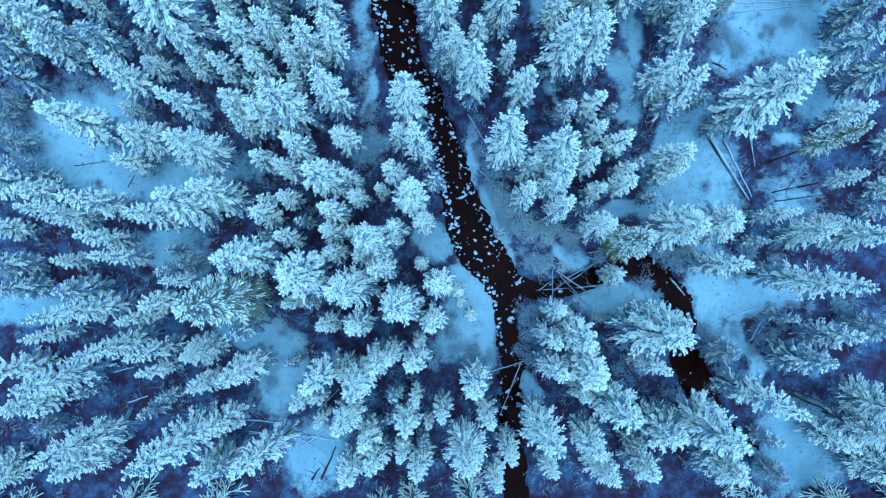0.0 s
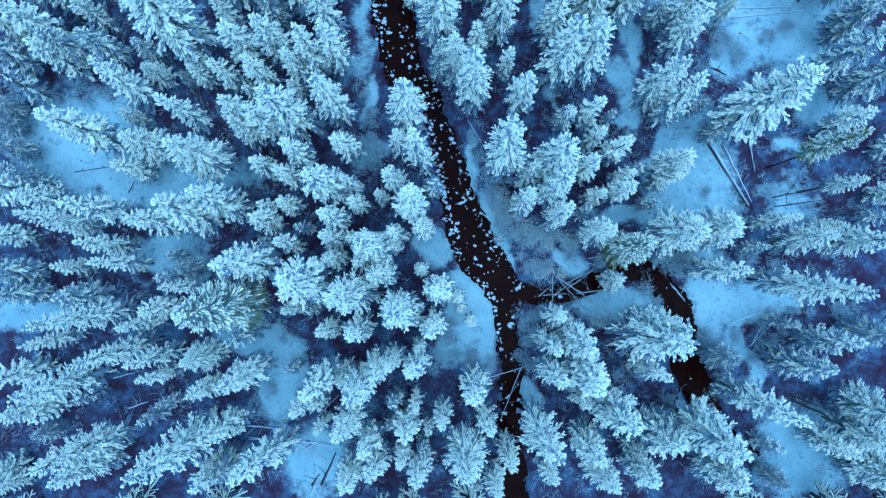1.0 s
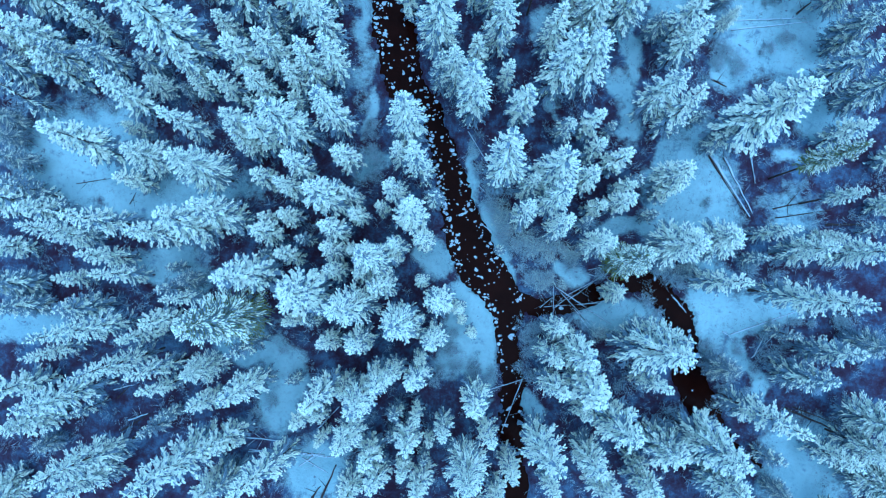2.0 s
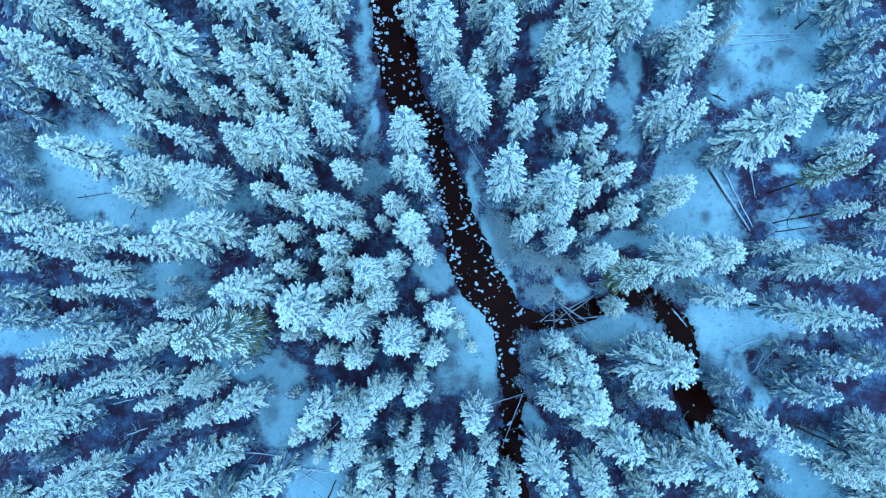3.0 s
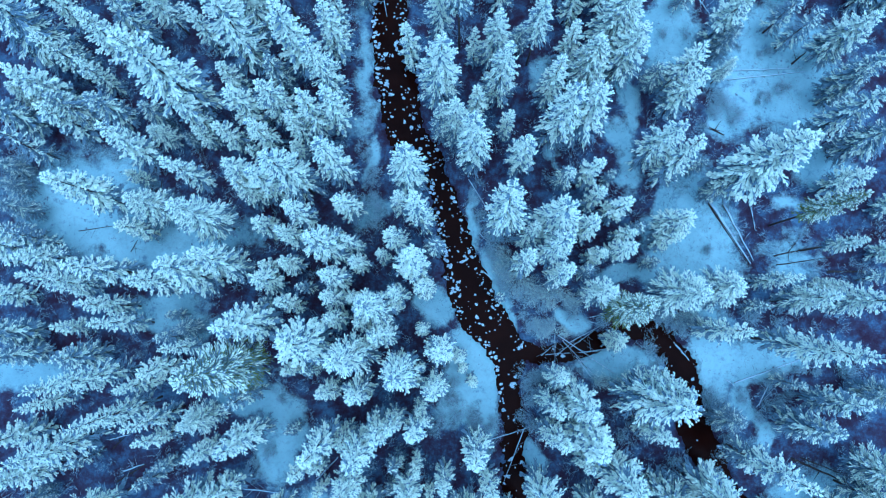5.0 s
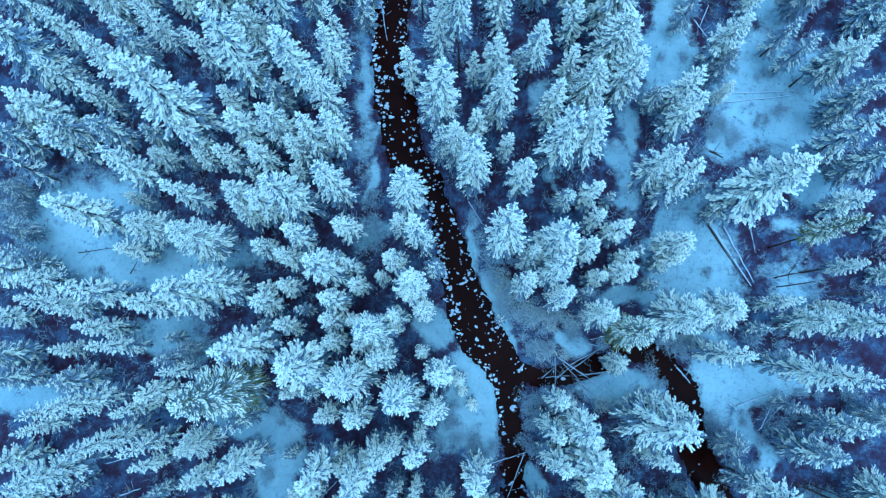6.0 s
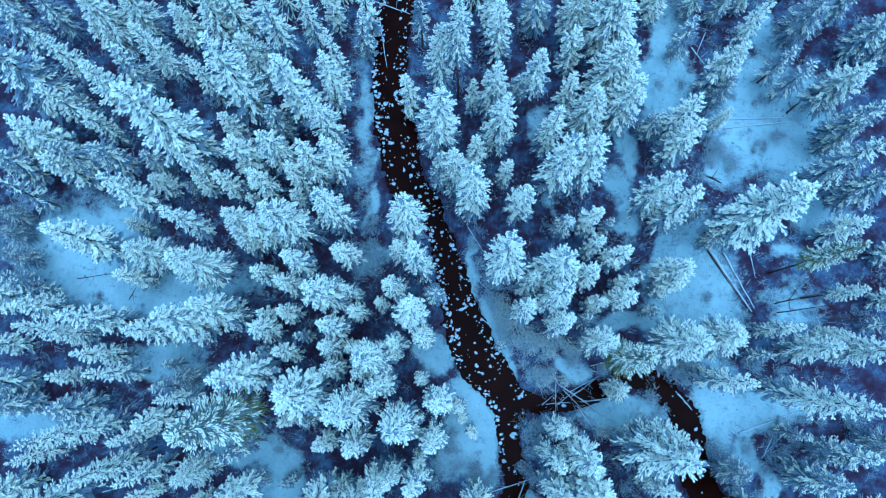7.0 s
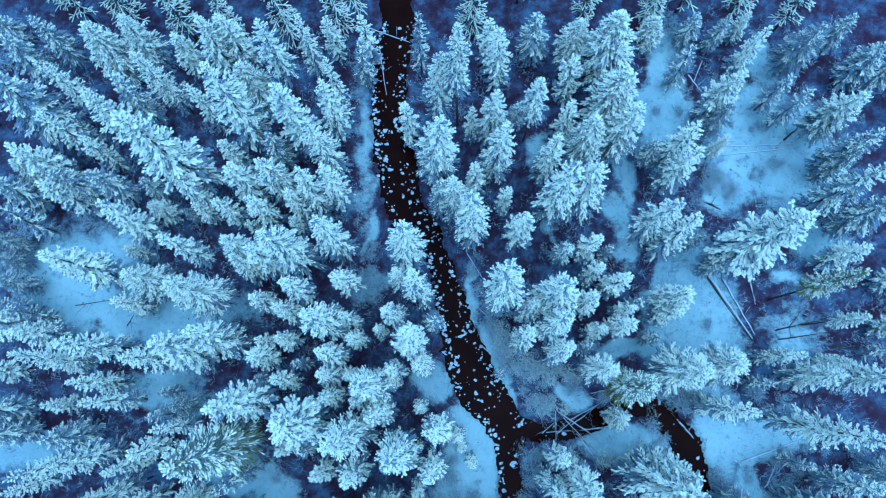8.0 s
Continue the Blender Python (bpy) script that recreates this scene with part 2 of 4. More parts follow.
CLEARINGS += [(21.5, 12, 1.6, 2.2), (23, 8.5, 3.2, 4.5), (-27.3, 2.7, 3.4, 1.3, 0.4), (-20.5, -6.5, 2.5, 1.4), (20.5, 29.5, 2.0, 3.0), (-8.1, 11.7, 2.4, 2.2, 0.6), (-1.9, 2.4, 1.5, 1.7), (-16.8, -10.5, 2.2, 4.0)]
CLEARINGS += [(7.5, -12.5, 1.0, 1.2), (12.3, -0.2, 1.7, 0.8), (10.9, 0.7, 0.7, 0.9), (-28, 1.8, 3.6, 1.6), (-25, 0.4, 1.5, 1.8, 0.3), (-21, -4.2, 1.8, 1.4, 0.2), (17.8, 25.0, 1.0, 5.0), (16.6, 19.6, 1.0, 2.2, 0.2)]
CLEARINGS += [(28.0, 21.0, 2.8, 2.2, 0.15)]


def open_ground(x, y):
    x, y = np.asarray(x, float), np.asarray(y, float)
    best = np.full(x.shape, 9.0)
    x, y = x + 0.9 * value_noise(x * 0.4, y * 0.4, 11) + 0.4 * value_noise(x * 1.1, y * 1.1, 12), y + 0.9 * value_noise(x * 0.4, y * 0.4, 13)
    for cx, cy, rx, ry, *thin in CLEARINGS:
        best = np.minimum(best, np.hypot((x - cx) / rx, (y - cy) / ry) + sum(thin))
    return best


def ground_height(x, y):
    d = river_distance(x, y)
    s = np.clip((d + 0.25) / 0.7, 0, 1)
    s = s * s * (3 - 2 * s)
    return -0.75 + s * (0.75 + 0.22 * waves(x, y) + 0.05 * value_noise(x * 1.7, y * 1.7, 6)) + np.clip(d / 25, 0, 1) * 0.2


def stretched(a, b, step, reach):
    core = list(np.arange(a, b + step / 2, step))
    out, at, k = [], 0, step
    while at < reach:
        k = step * 2.5 if at < 20 else k * 1.35
        at += k
        out.append(at)
    return np.array([a - v for v in reversed(out)] + core + [core[-1] + v for v in out])


GX, GY = stretched(-11, 27, 0.26, 2500), stretched(-18, 42, 0.28, 2500)
XX, YY = np.meshgrid(GX, GY)
ZZ = ground_height(XX, YY)
nx, ny = len(GX), len(GY)
ground_faces = [(j * nx + i, j * nx + i + 1, (j + 1) * nx + i + 1, (j + 1) * nx + i) for j in range(ny - 1) for i in range(nx - 1)]
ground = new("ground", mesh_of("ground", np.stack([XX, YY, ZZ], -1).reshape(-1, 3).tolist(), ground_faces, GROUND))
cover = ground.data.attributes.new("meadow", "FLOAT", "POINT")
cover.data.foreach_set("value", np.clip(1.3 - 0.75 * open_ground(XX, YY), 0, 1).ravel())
tagged(ground, "snow-covered forest floor with thin grassy patches", "ground", kind="structure")

WX, WY = np.arange(-14, 52, 0.5), np.arange(-40, 70, 0.5)
wet = river_distance(*np.meshgrid(WX, WY)) < 0.8
water_verts, water_faces, known = [], [], {}
for j in range(len(WY) - 1):
    for i in range(len(WX) - 1):
        if wet[j, i] or wet[j + 1, i + 1]:
            face = []
            for q in ((i, j), (i + 1, j), (i + 1, j + 1), (i, j + 1)):
                if q not in known:
                    known[q] = len(water_verts)
                    water_verts.append((WX[q[0]], WY[q[1]], -0.32))
                face.append(known[q])
            water_faces.append(face)
tagged(new("water", mesh_of("water", water_verts, water_faces, WATER)), "dark still river water winding between snowy banks", "river", kind="structure")


# ---- trees ----
def spruce_meshes(height, radius, start, levels, per, snow, width, lift, needle_mat, clump=0.0):
    """Trunk, boughs and snow of one conifer: whorls of drooping boughs, each a lobe with side lobes."""
    tv, tf, nv, nf, sv, sf = [], [], [], [], [], []
    bend = [Vector((0.12 * math.sin(i * 1.3), 0.12 * math.cos(i * 0.9), 0)) * (i / 8) for i in range(9)]
    axis = [Vector((0, 0, height * i / 8 - (0.25 if i == 0 else 0.3 if i == 8 else 0))) + bend[i] for i in range(9)]
    tube(tv, tf, axis, [height * 0.0095 * (1 - i / 8.2) + 0.006 for i in range(9)], 7)
    z0 = height * start
    levels = round(levels * 0.93)
    for k in range(levels):
        u = (k + random.uniform(-0.2, 0.2)) / (levels - 0.4)
        u = max(0.0, min(0.985, u)) ** 0.9
        z = z0 + (height - z0) * u
        profile = (1 - u ** 1.9) ** 0.72 * (0.76 + 0.24 * min(1, u * 3.2))
        number = max(4, round(per * (0.5 + 0.5 * profile) + random.uniform(-0.5, 0.5)))
        turn = random.uniform(0, 6.28)
        for b in range(number):
            a = turn + 6.283 * b / number + random.uniform(-0.28, 0.28)
            length = radius * profile * random.choice((0.62, 0.78, 0.9, 1.0, 1.1)) * random.uniform(0.92, 1.08) + 0.12
            rise = lift + 0.5 * u * u + random.uniform(-0.15, 0.15)
            way = Vector((math.cos(a), math.sin(a), rise)).normalized()
            root = Vector((0, 0, z)) + bend[min(8, int(8 * z / height))] + way * (length * 0.1)
            droop = length * (0.36 - 0.25 * u) * random.uniform(0.7, 1.3)
            w = 0.73 * width * (0.75 + 0.25 * profile) * random.uniform(0.8, 1.25)
            for q in range(2):
                turnq = a + (q - 0.5) * 0.6 + random.uniform(-0.15, 0.15)
                wq = Vector((math.cos(turnq), math.sin(turnq), rise - 0.15))
                at = random.uniform(0.1, 0.45)
                finger(nv, nf, root + Vector((0, 0, -w * 0.9 - droop * at * at)) + way * (length * at), wq.normalized(),
                       length * (0.75 - 0.4 * at) * random.uniform(0.8, 1.15), w * 1.05, w * 0.5, droop * (1 - at) * 0.8, 1, 3, 1.6)
            # lower boughs bear less snow; the dark skirt also stands in for shade
            laden = snow * min(1.0, 0.22 + 2.0 * u)
            w *= 0.85 + 0.15 * min(1.0, 0.3 + 1.4 * u)
            green_core = needle_mat is GREEN and 0.45 < u < 0.93
            heavy = random.random() < laden and not green_core
            finger(sv if heavy else nv, sf if heavy else nf, root, way, length * 0.95, w * (1.0 + clump), w * (0.7 + clump), droop, 3, 3, 0.85)
            n = 3 + round(2.2 * length)
            for i in range(n):
                for s in (-1, 1):
                    if random.random() < 0.08:
                        continue
                    at = 0.06 + 0.80 * (i + random.uniform(0, 0.9)) / n
                    a2 = a + s * random.uniform(0.15, 0.60)
                    w2 = Vector((math.cos(a2), math.sin(a2), rise + random.uniform(-0.35, 0.1))).normalized()
                    p2 = root + way * (length * at) + Vector((0, 0, random.uniform(-0.04, 0.05) - droop * at * at))
                    white = heavy and random.random() < 0.70 or random.random() < 0.2 * laden
                    if green_core:
                        white = random.random() < (0.12 if at < 0.42 else 0.72)
                    p2.z -= 0 if white else 0.05
                    sprig(sv if white else nv, sf if white else nf, p2, w2, min(0.56, length * (0.30 - 0.18 * at)) * random.uniform(0.7, 1.3) + 0.13 + clump * 0.2,
                          w * (1.12 + 2 * clump) * random.uniform(0.7, 1.3), w * (0.90 + 1.5 * clump), droop * 0.35)
    top = Vector((0, 0, height - 0.35)) + bend[8]
    finger(sv, sf, top, Vector((0.05, 0.02, 1)).normalized(), 0.45, width * 0.7, width * 0.7, 0, 3, 5)
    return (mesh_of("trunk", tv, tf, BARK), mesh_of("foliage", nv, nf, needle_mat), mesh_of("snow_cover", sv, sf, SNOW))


SORTS = {}


def sort_of(kind, *rows):
    SORTS[kind] = []
    for height, radius, meshes in rows:
        co = np.zeros(len(meshes[2].vertices) * 3)
        meshes[2].vertices.foreach_get("co", co)
        SORTS[kind].append((height, float(np.percentile(np.hypot(co[0::3], co[1::3]), 97.5)), meshes))


random.seed(11)
sort_of(0, (15, 1.75, spruce_meshes(15, 1.75, 0.16, 21, 8.9, 0.97, 0.090, 0.15, NEEDLES)),
        (16, 1.55, spruce_meshes(16, 1.55, 0.17, 23, 8.1, 0.96, 0.086, 0.05, NEEDLES)),
        (15, 2.05, spruce_meshes(15, 2.05, 0.15, 21, 9.7, 0.97, 0.099, 0.2, NEEDLES)),
        (16, 2.7, spruce_meshes(16, 2.7, 0.14, 24, 12.5, 0.96, 0.098, 0.2, NEEDLES)),
        (13, 2.2, spruce_meshes(13, 2.2, 0.13, 20, 11.5, 0.96, 0.095, 0.2, NEEDLES)),
        (15, 1.85, spruce_meshes(15, 1.85, 0.17, 22, 9.1, 0.95, 0.086, 0.0, NEEDLES)),
        (14, 1.50, spruce_meshes(14, 1.50, 0.15, 19, 8.1, 0.97, 0.105, 0.2, NEEDLES, 0.05)),
        (14, 1.30, spruce_meshes(14, 1.30, 0.16, 19, 7.5, 0.95, 0.090, 0.1, NEEDLES)),
        (11, 1.25, spruce_meshes(11, 1.25, 0.11, 16, 8.0, 0.97, 0.090, 0.2, NEEDLES)),
        (9, 1.50, spruce_meshes(9, 1.50, 0.11, 16, 8.6, 0.97, 0.095, 0.25, NEEDLES)),
        (8, 1.15, spruce_meshes(8, 1.15, 0.09, 14, 8.0, 0.97, 0.09, 0.3, NEEDLES)),
        (9, 0.95, spruce_meshes(9, 0.95, 0.09, 13, 7.3, 0.97, 0.090, 0.25, NEEDLES)),
        (6, 0.60, spruce_meshes(6, 0.60, 0.07, 10, 6.5, 0.97, 0.077, 0.3, NEEDLES)))
sort_of(1, (15, 2.0, spruce_meshes(15, 2.0, 0.15, 20, 9.6, 1.0, 0.108, 0.25, NEEDLES, 0.07)),
        (17, 2.7, spruce_meshes(17, 2.7, 0.15, 33, 12.5, 1.0, 0.098, 0.1, NEEDLES, 0.05)),
        (14, 1.6, spruce_meshes(14, 1.6, 0.15, 19, 8.8, 1.0, 0.108, 0.2, NEEDLES, 0.07)))
sort_of(2, (18, 2.3, spruce_meshes(18, 2.3, 0.22, 27, 12.0, 0.66, 0.066, 0.2, GREEN)))
sort_of(3, (14, 1.6, spruce_meshes(14, 1.6, 0.15, 23, 9.5, 0.34, 0.048, 0.05, DARK_NEEDLES)),
        (14, 2.3, spruce_meshes(14, 2.3, 0.15, 24, 12.0, 0.36, 0.05, 0.05, DARK_NEEDLES)),
        (10, 1.0, spruce_meshes(10, 1.0, 0.12, 15, 7.2, 0.36, 0.052, 0.1, DARK_NEEDLES)))
sort_of(4, (18, 1.7, spruce_meshes(18, 1.7, 0.45, 19, 8.9, 0.96, 0.095, 0.05, NEEDLES)))
sort_of(6, (16, 1.6, spruce_meshes(16, 1.6, 0.42, 20, 10.5, 0.75, 0.058, 0.15, GREEN)))
# sort 7 stands for shaded trees: about half its boughs go without snow
sort_of(7, (14, 1.5, spruce_meshes(14, 1.5, 0.15, 21, 9.0, 0.52, 0.085, 0.05, NEEDLES)),
        (14, 2.0, spruce_meshes(14, 2.0, 0.15, 22, 10.5, 0.52, 0.085, 0.05, NEEDLES)))
sort_of(5, (14, 2.0, spruce_meshes(14, 2.0, 0.18, 21, 11.5, 1.0, 0.072, 0.3, NEEDLES)),
        (13, 1.5, spruce_meshes(13, 1.5, 0.18, 19, 9.5, 1.0, 0.068, 0.25, NEEDLES)))
LABELS = {7: "spruce with patchy snow on dark boughs, darkened to look shaded", 6: "tall spruce with green needles above a bare trunk", 5: "pale feathery spruce frosted white to the tips", 0: "tall spruce with boughs loaded with fresh snow", 1: "spruce with heavy rounded clumps of snow", 2: "snowy spruce with yellow-green needles showing through",
          3: "dark frosted spruce with little snow on it", 4: "tall snowy spruce with a bare lower trunk"}

GROVES = []
# far west bank: x, y, height, crown radius, sort
GROVES += [(-36.3, 30.2, 12.2, 1.23, 0), (-33.2, 33.9, 11.3, 1.94, 1), (-27.0, 30.2, 12.9, 1.48, 5), (-29.8, 28.7, 12.4, 1.34, 7), (-30.3, 26.1, 14.1, 1.73, 1),
           (-24.0, 21.7, 19.8, 2.49, 1), (-38.9, 27.6, 13.7, 2.55, 7), (-36.2, 25.8, 10.3, 1.3, 0), (-33.8, 24.2, 8.4, 1.11, 0), (-37.2, 22.1, 13.3, 1.53, 1),
           (-40.7, 22.6, 7.3, 1.2, 1), (-42.2, 34.1, 8.6, 1.59, 7), (-38.9, 35.3, 9.9, 1.31, 7), (-45.4, 38.0, 5.6, 1.35, 7), (-22.4, 33.9, 12.0, 1.55, 1),
           (-26.0, 34.2, 9.1, 1.32, 1), (-29.9, 34.8, 10.7, 1.82, 5), (-20.5, 34.6, 11.2, 1.55, 0), (-19.1, 26.2, 17.9, 2.1, 0)]
# far west bank: x, y, height, crown radius, sort
GROVES += [(-23.2, 28.0, 10.8, 1.04, 0), (-21.2, 35.1, 10.0, 1.83, 0), (-15.2, 30.6, 17.1, 1.41, 4), (-18.5, 30.2, 11.8, 1.81, 1), (-14.0, 25.6, 16.4, 1.8, 0),
           (-13.4, 33.7, 12.6, 1.08, 0), (-15.9, 21.1, 12.5, 1.64, 0), (-36.5, 26.7, 6.4, 1.07, 7), (-39.8, 27.1, 7.4, 1.33, 7), (-38.6, 23.4, 6.6, 1.07, 7),
           (-16.4, 24.2, 8.8, 1.32, 7), (-20.8, 23.8, 8.6, 1.19, 0)]
# far river bank: x, y, height, crown radius, sort
GROVES += [(-11.5, 36.0, 8.7, 1.11, 0), (-10.3, 29.0, 13.9, 0.91, 0), (-11.0, 26.8, 13.8, 1.47, 0), (-10.9, 23.2, 15.9, 1.45, 0), (-8.0, 35.8, 9.5, 1.1, 0),
           (-8.5, 33.3, 9.3, 1.18, 3), (-4.0, 27.0, 9.6, 1.18, 0), (-1.3, 22.7, 17.0, 1.94, 0), (-2.9, 34.2, 11.6, 1.09, 3), (-1.1, 29.3, 14.5, 1.39, 0),
           (0.8, 28.4, 19.4, 1.37, 4), (4.0, 35.0, 9.5, 1.18, 0), (4.8, 32.6, 12.3, 1.41, 0), (4.0, 26.7, 12.5, 1.49, 0), (4.3, 22.7, 14.8, 1.56, 0),
           (2.2, 26.7, 7.8, 0.85, 0), (8.5, 35.6, 8.9, 1.58, 7), (7.6, 26.6, 15.9, 1.2, 4), (11.0, 26.4, 10.1, 1.17, 0)]
# far river bank: x, y, height, crown radius, sort
GROVES += [(9.2, 22.3, 12.2, 1.34, 0), (2.5, 21.0, 9.3, 1.1, 0), (6.7, 28.4, 5.3, 1.08, 7)]
# far east bank: x, y, height, crown radius, sort
GROVES += [(12.3, 35.1, 9.3, 1.71, 1), (15.3, 33.0, 13.6, 2.42, 1), (11.8, 31.2, 9.7, 1.31, 0), (15.1, 28.3, 12.3, 2.32, 1), (15.9, 24.9, 13.0, 1.92, 0),
           (12.8, 24.1, 12.1, 1.81, 1), (20.3, 36.9, 6.5, 1.34, 1), (24.2, 36.9, 6.8, 1.12, 7), (26.8, 36.4, 7.0, 0.96, 7), (29.4, 37.3, 6.0, 0.97, 0),
           (22.8, 32.4, 8.5, 1.19, 3), (29.0, 33.5, 10.6, 1.09, 0), (25.6, 28.8, 11.5, 1.55, 1), (21.1, 23.9, 12.1, 1.41, 0), (21.0, 21.4, 12.0, 1.42, 0),
           (26.0, 27.1, 7.5, 1.2, 3), (26.1, 24.5, 6.4, 0.8, 5), (34.0, 33.6, 9.9, 1.83, 3), (38.5, 36.3, 7.1, 1.2, 7)]
# far east bank: x, y, height, crown radius, sort
GROVES += [(31.6, 29.8, 8.0, 1.11, 3), (32.8, 28.2, 9.2, 1.18, 3), (36.2, 27.0, 11.1, 1.76, 0), (40.3, 32.4, 8.8, 1.58, 7), (42.4, 31.8, 6.7, 1.34, 7),
           (36.6, 23.2, 11.9, 1.55, 7), (36.5, 22.2, 9.4, 1.18, 7), (19.5, 24.1, 6.8, 1.07, 7)]
# mid west bank: x, y, height, crown radius, sort
GROVES += [(-32.1, 12.3, 15.4, 1.66, 1), (-27.5, 11.6, 10.0, 1.72, 5), (-29.4, 9.5, 8.5, 1.11, 0), (-21.7, 10.0, 15.5, 2.0, 5), (-41.9, 7.9, 7.0, 1.86, 0),
           (-37.4, 6.9, 9.1, 1.45, 0), (-30.5, 5.5, 14.1, 1.32, 0), (-34.8, 4.2, 6.0, 1.13, 0), (-33.7, 4.2, 14.3, 1.26, 5), (-26.2, 4.4, 11.9, 1.29, 0),
           (-22.7, 4.8, 15.0, 1.81, 0), (-20.3, 5.8, 14.1, 1.67, 0), (-40.9, 11.6, 7.6, 1.2, 3), (-41.9, 13.9, 6.3, 1.07, 3), (-40.6, 9.3, 7.7, 0.96, 3),
           (-38.8, 8.4, 9.6, 0.95, 3), (-36.2, 19.8, 10.0, 1.44, 0), (-32.0, 20.6, 9.6, 1.42, 7), (-28.9, 16.6, 13.5, 1.43, 0)]
# mid west bank: x, y, height, crown radius, sort
GROVES += [(-41.0, 20.1, 8.8, 1.58, 7), (-39.7, 17.1, 9.7, 1.31, 3), (-27.5, 18.6, 6.8, 1.23, 5), (-23.5, 19.5, 11.7, 1.16, 0), (-23.5, 18.4, 7.1, 0.88, 0),
           (-23.6, 14.2, 13.4, 1.12, 0), (-25.3, 18.4, 4.6, 0.71, 3), (-35.1, 20.7, 9.4, 1.31, 7), (-30.3, 14.8, 5.3, 0.81, 0), (-42.1, 15.5, 6.9, 1.07, 3),
           (-19.3, 20.7, 11.1, 1.55, 0), (-14.1, 18.3, 10.7, 1.2, 0), (-12.4, 18.9, 13.4, 1.4, 0), (-20.6, 18.2, 8.6, 1.16, 0), (-17.2, 18.0, 11.1, 1.19, 0),
           (-14.7, 17.1, 6.2, 0.8, 0), (-18.9, 17.0, 5.5, 0.7, 0), (-18.8, 13.9, 12.1, 1.54, 0), (-13.8, 13.6, 16.8, 1.84, 0)]
# mid west bank: x, y, height, crown radius, sort
GROVES += [(-18.5, 12.6, 10.0, 1.15, 0), (-16.4, 13.4, 12.9, 1.43, 0), (-17.4, 9.6, 8.6, 1.05, 0), (-13.8, 10.5, 13.7, 1.17, 0), (-14.6, 8.5, 10.3, 1.04, 0),
           (-15.0, 6.1, 7.9, 1.01, 0), (-17.1, 6.1, 6.3, 0.8, 0), (-17.0, 4.5, 9.6, 1.26, 0), (-13.5, 4.0, 7.4, 0.68, 3), (-28.4, 20.8, 6.8, 1.07, 7)]
# mid river bank: x, y, height, crown radius, sort
GROVES += [(9.4, 18.4, 17.4, 1.78, 0), (-10.7, 19.6, 14.2, 1.39, 0), (-10.2, 14.9, 15.2, 1.51, 0), (-3.9, 14.0, 16.8, 1.74, 0), (-4.7, 11.5, 11.7, 0.98, 0),
           (-2.7, 10.2, 15.1, 1.31, 0), (-9.4, 11.4, 11.1, 1.24, 0), (-10.8, 7.6, 14.8, 1.72, 0), (-9.0, 7.8, 9.9, 0.84, 0), (-8.5, 6.2, 9.6, 0.93, 0),
           (-6.5, 6.8, 7.4, 0.68, 0), (-4.9, 8.3, 11.4, 1.12, 0), (-3.6, 5.7, 15.5, 1.52, 1), (-10.4, 4.6, 12.3, 1.21, 0), (-1.6, 7.7, 10.5, 1.03, 3),
           (0.4, 18.6, 14.4, 1.41, 5), (2.1, 16.1, 17.0, 1.64, 0), (5.1, 19.2, 9.3, 0.87, 0), (6.5, 15.9, 13.1, 1.38, 0)]
# mid river bank: x, y, height, crown radius, sort
GROVES += [(4.7, 9.7, 21.1, 1.74, 0), (9.0, 9.7, 17.9, 1.83, 0), (9.3, 7.2, 17.1, 1.49, 0), (6.8, 8.5, 12.0, 1.08, 0), (6.6, 5.9, 13.8, 1.12, 0),
           (9.5, 4.8, 14.5, 1.11, 0), (10.5, 14.2, 9.6, 0.95, 7), (-1.1, 18.9, 11.1, 1.04, 7)]
# mid east bank: x, y, height, crown radius, sort
GROVES += [(11.8, 18.9, 15.3, 2.01, 0), (18.3, 16.4, 15.6, 1.51, 0), (19.8, 14.5, 14.4, 1.39, 0), (34.5, 18.6, 15.6, 1.51, 7), (37.3, 16.9, 12.1, 1.68, 7),
           (25.7, 13.9, 20.4, 2.53, 1), (31.3, 10.1, 16.3, 1.2, 6), (36.1, 13.6, 9.1, 1.26, 0), (34.2, 7.6, 11.0, 0.84, 4), (20.0, 9.4, 11.6, 1.55, 5),
           (19.4, 8.3, 9.6, 0.94, 0), (29.0, 4.4, 10.5, 0.86, 0), (33.8, 4.0, 8.3, 0.95, 5), (39.4, 4.7, 7.1, 0.85, 3), (40.7, 7.2, 5.5, 1.13, 0),
           (41.3, 11.6, 6.5, 1.2, 0), (12.7, 14.4, 9.8, 1.15, 0), (13.2, 12.1, 8.2, 0.95, 0), (12.4, 9.2, 10.8, 1.19, 0)]
# mid east bank: x, y, height, crown radius, sort
GROVES += [(15.0, 11.0, 9.7, 1.15, 0), (15.8, 8.8, 7.9, 0.85, 0), (15.3, 7.3, 11.5, 1.08, 0), (13.1, 6.7, 8.2, 0.9, 0), (12.3, 5.3, 8.1, 0.74, 3),
           (17.1, 9.3, 7.3, 0.85, 3), (24.6, 12.9, 7.0, 0.96, 7), (18.5, 6.2, 6.0, 0.68, 3), (23.3, 15.5, 6.0, 0.68, 3), (14.9, 14.2, 6.0, 0.68, 3)]
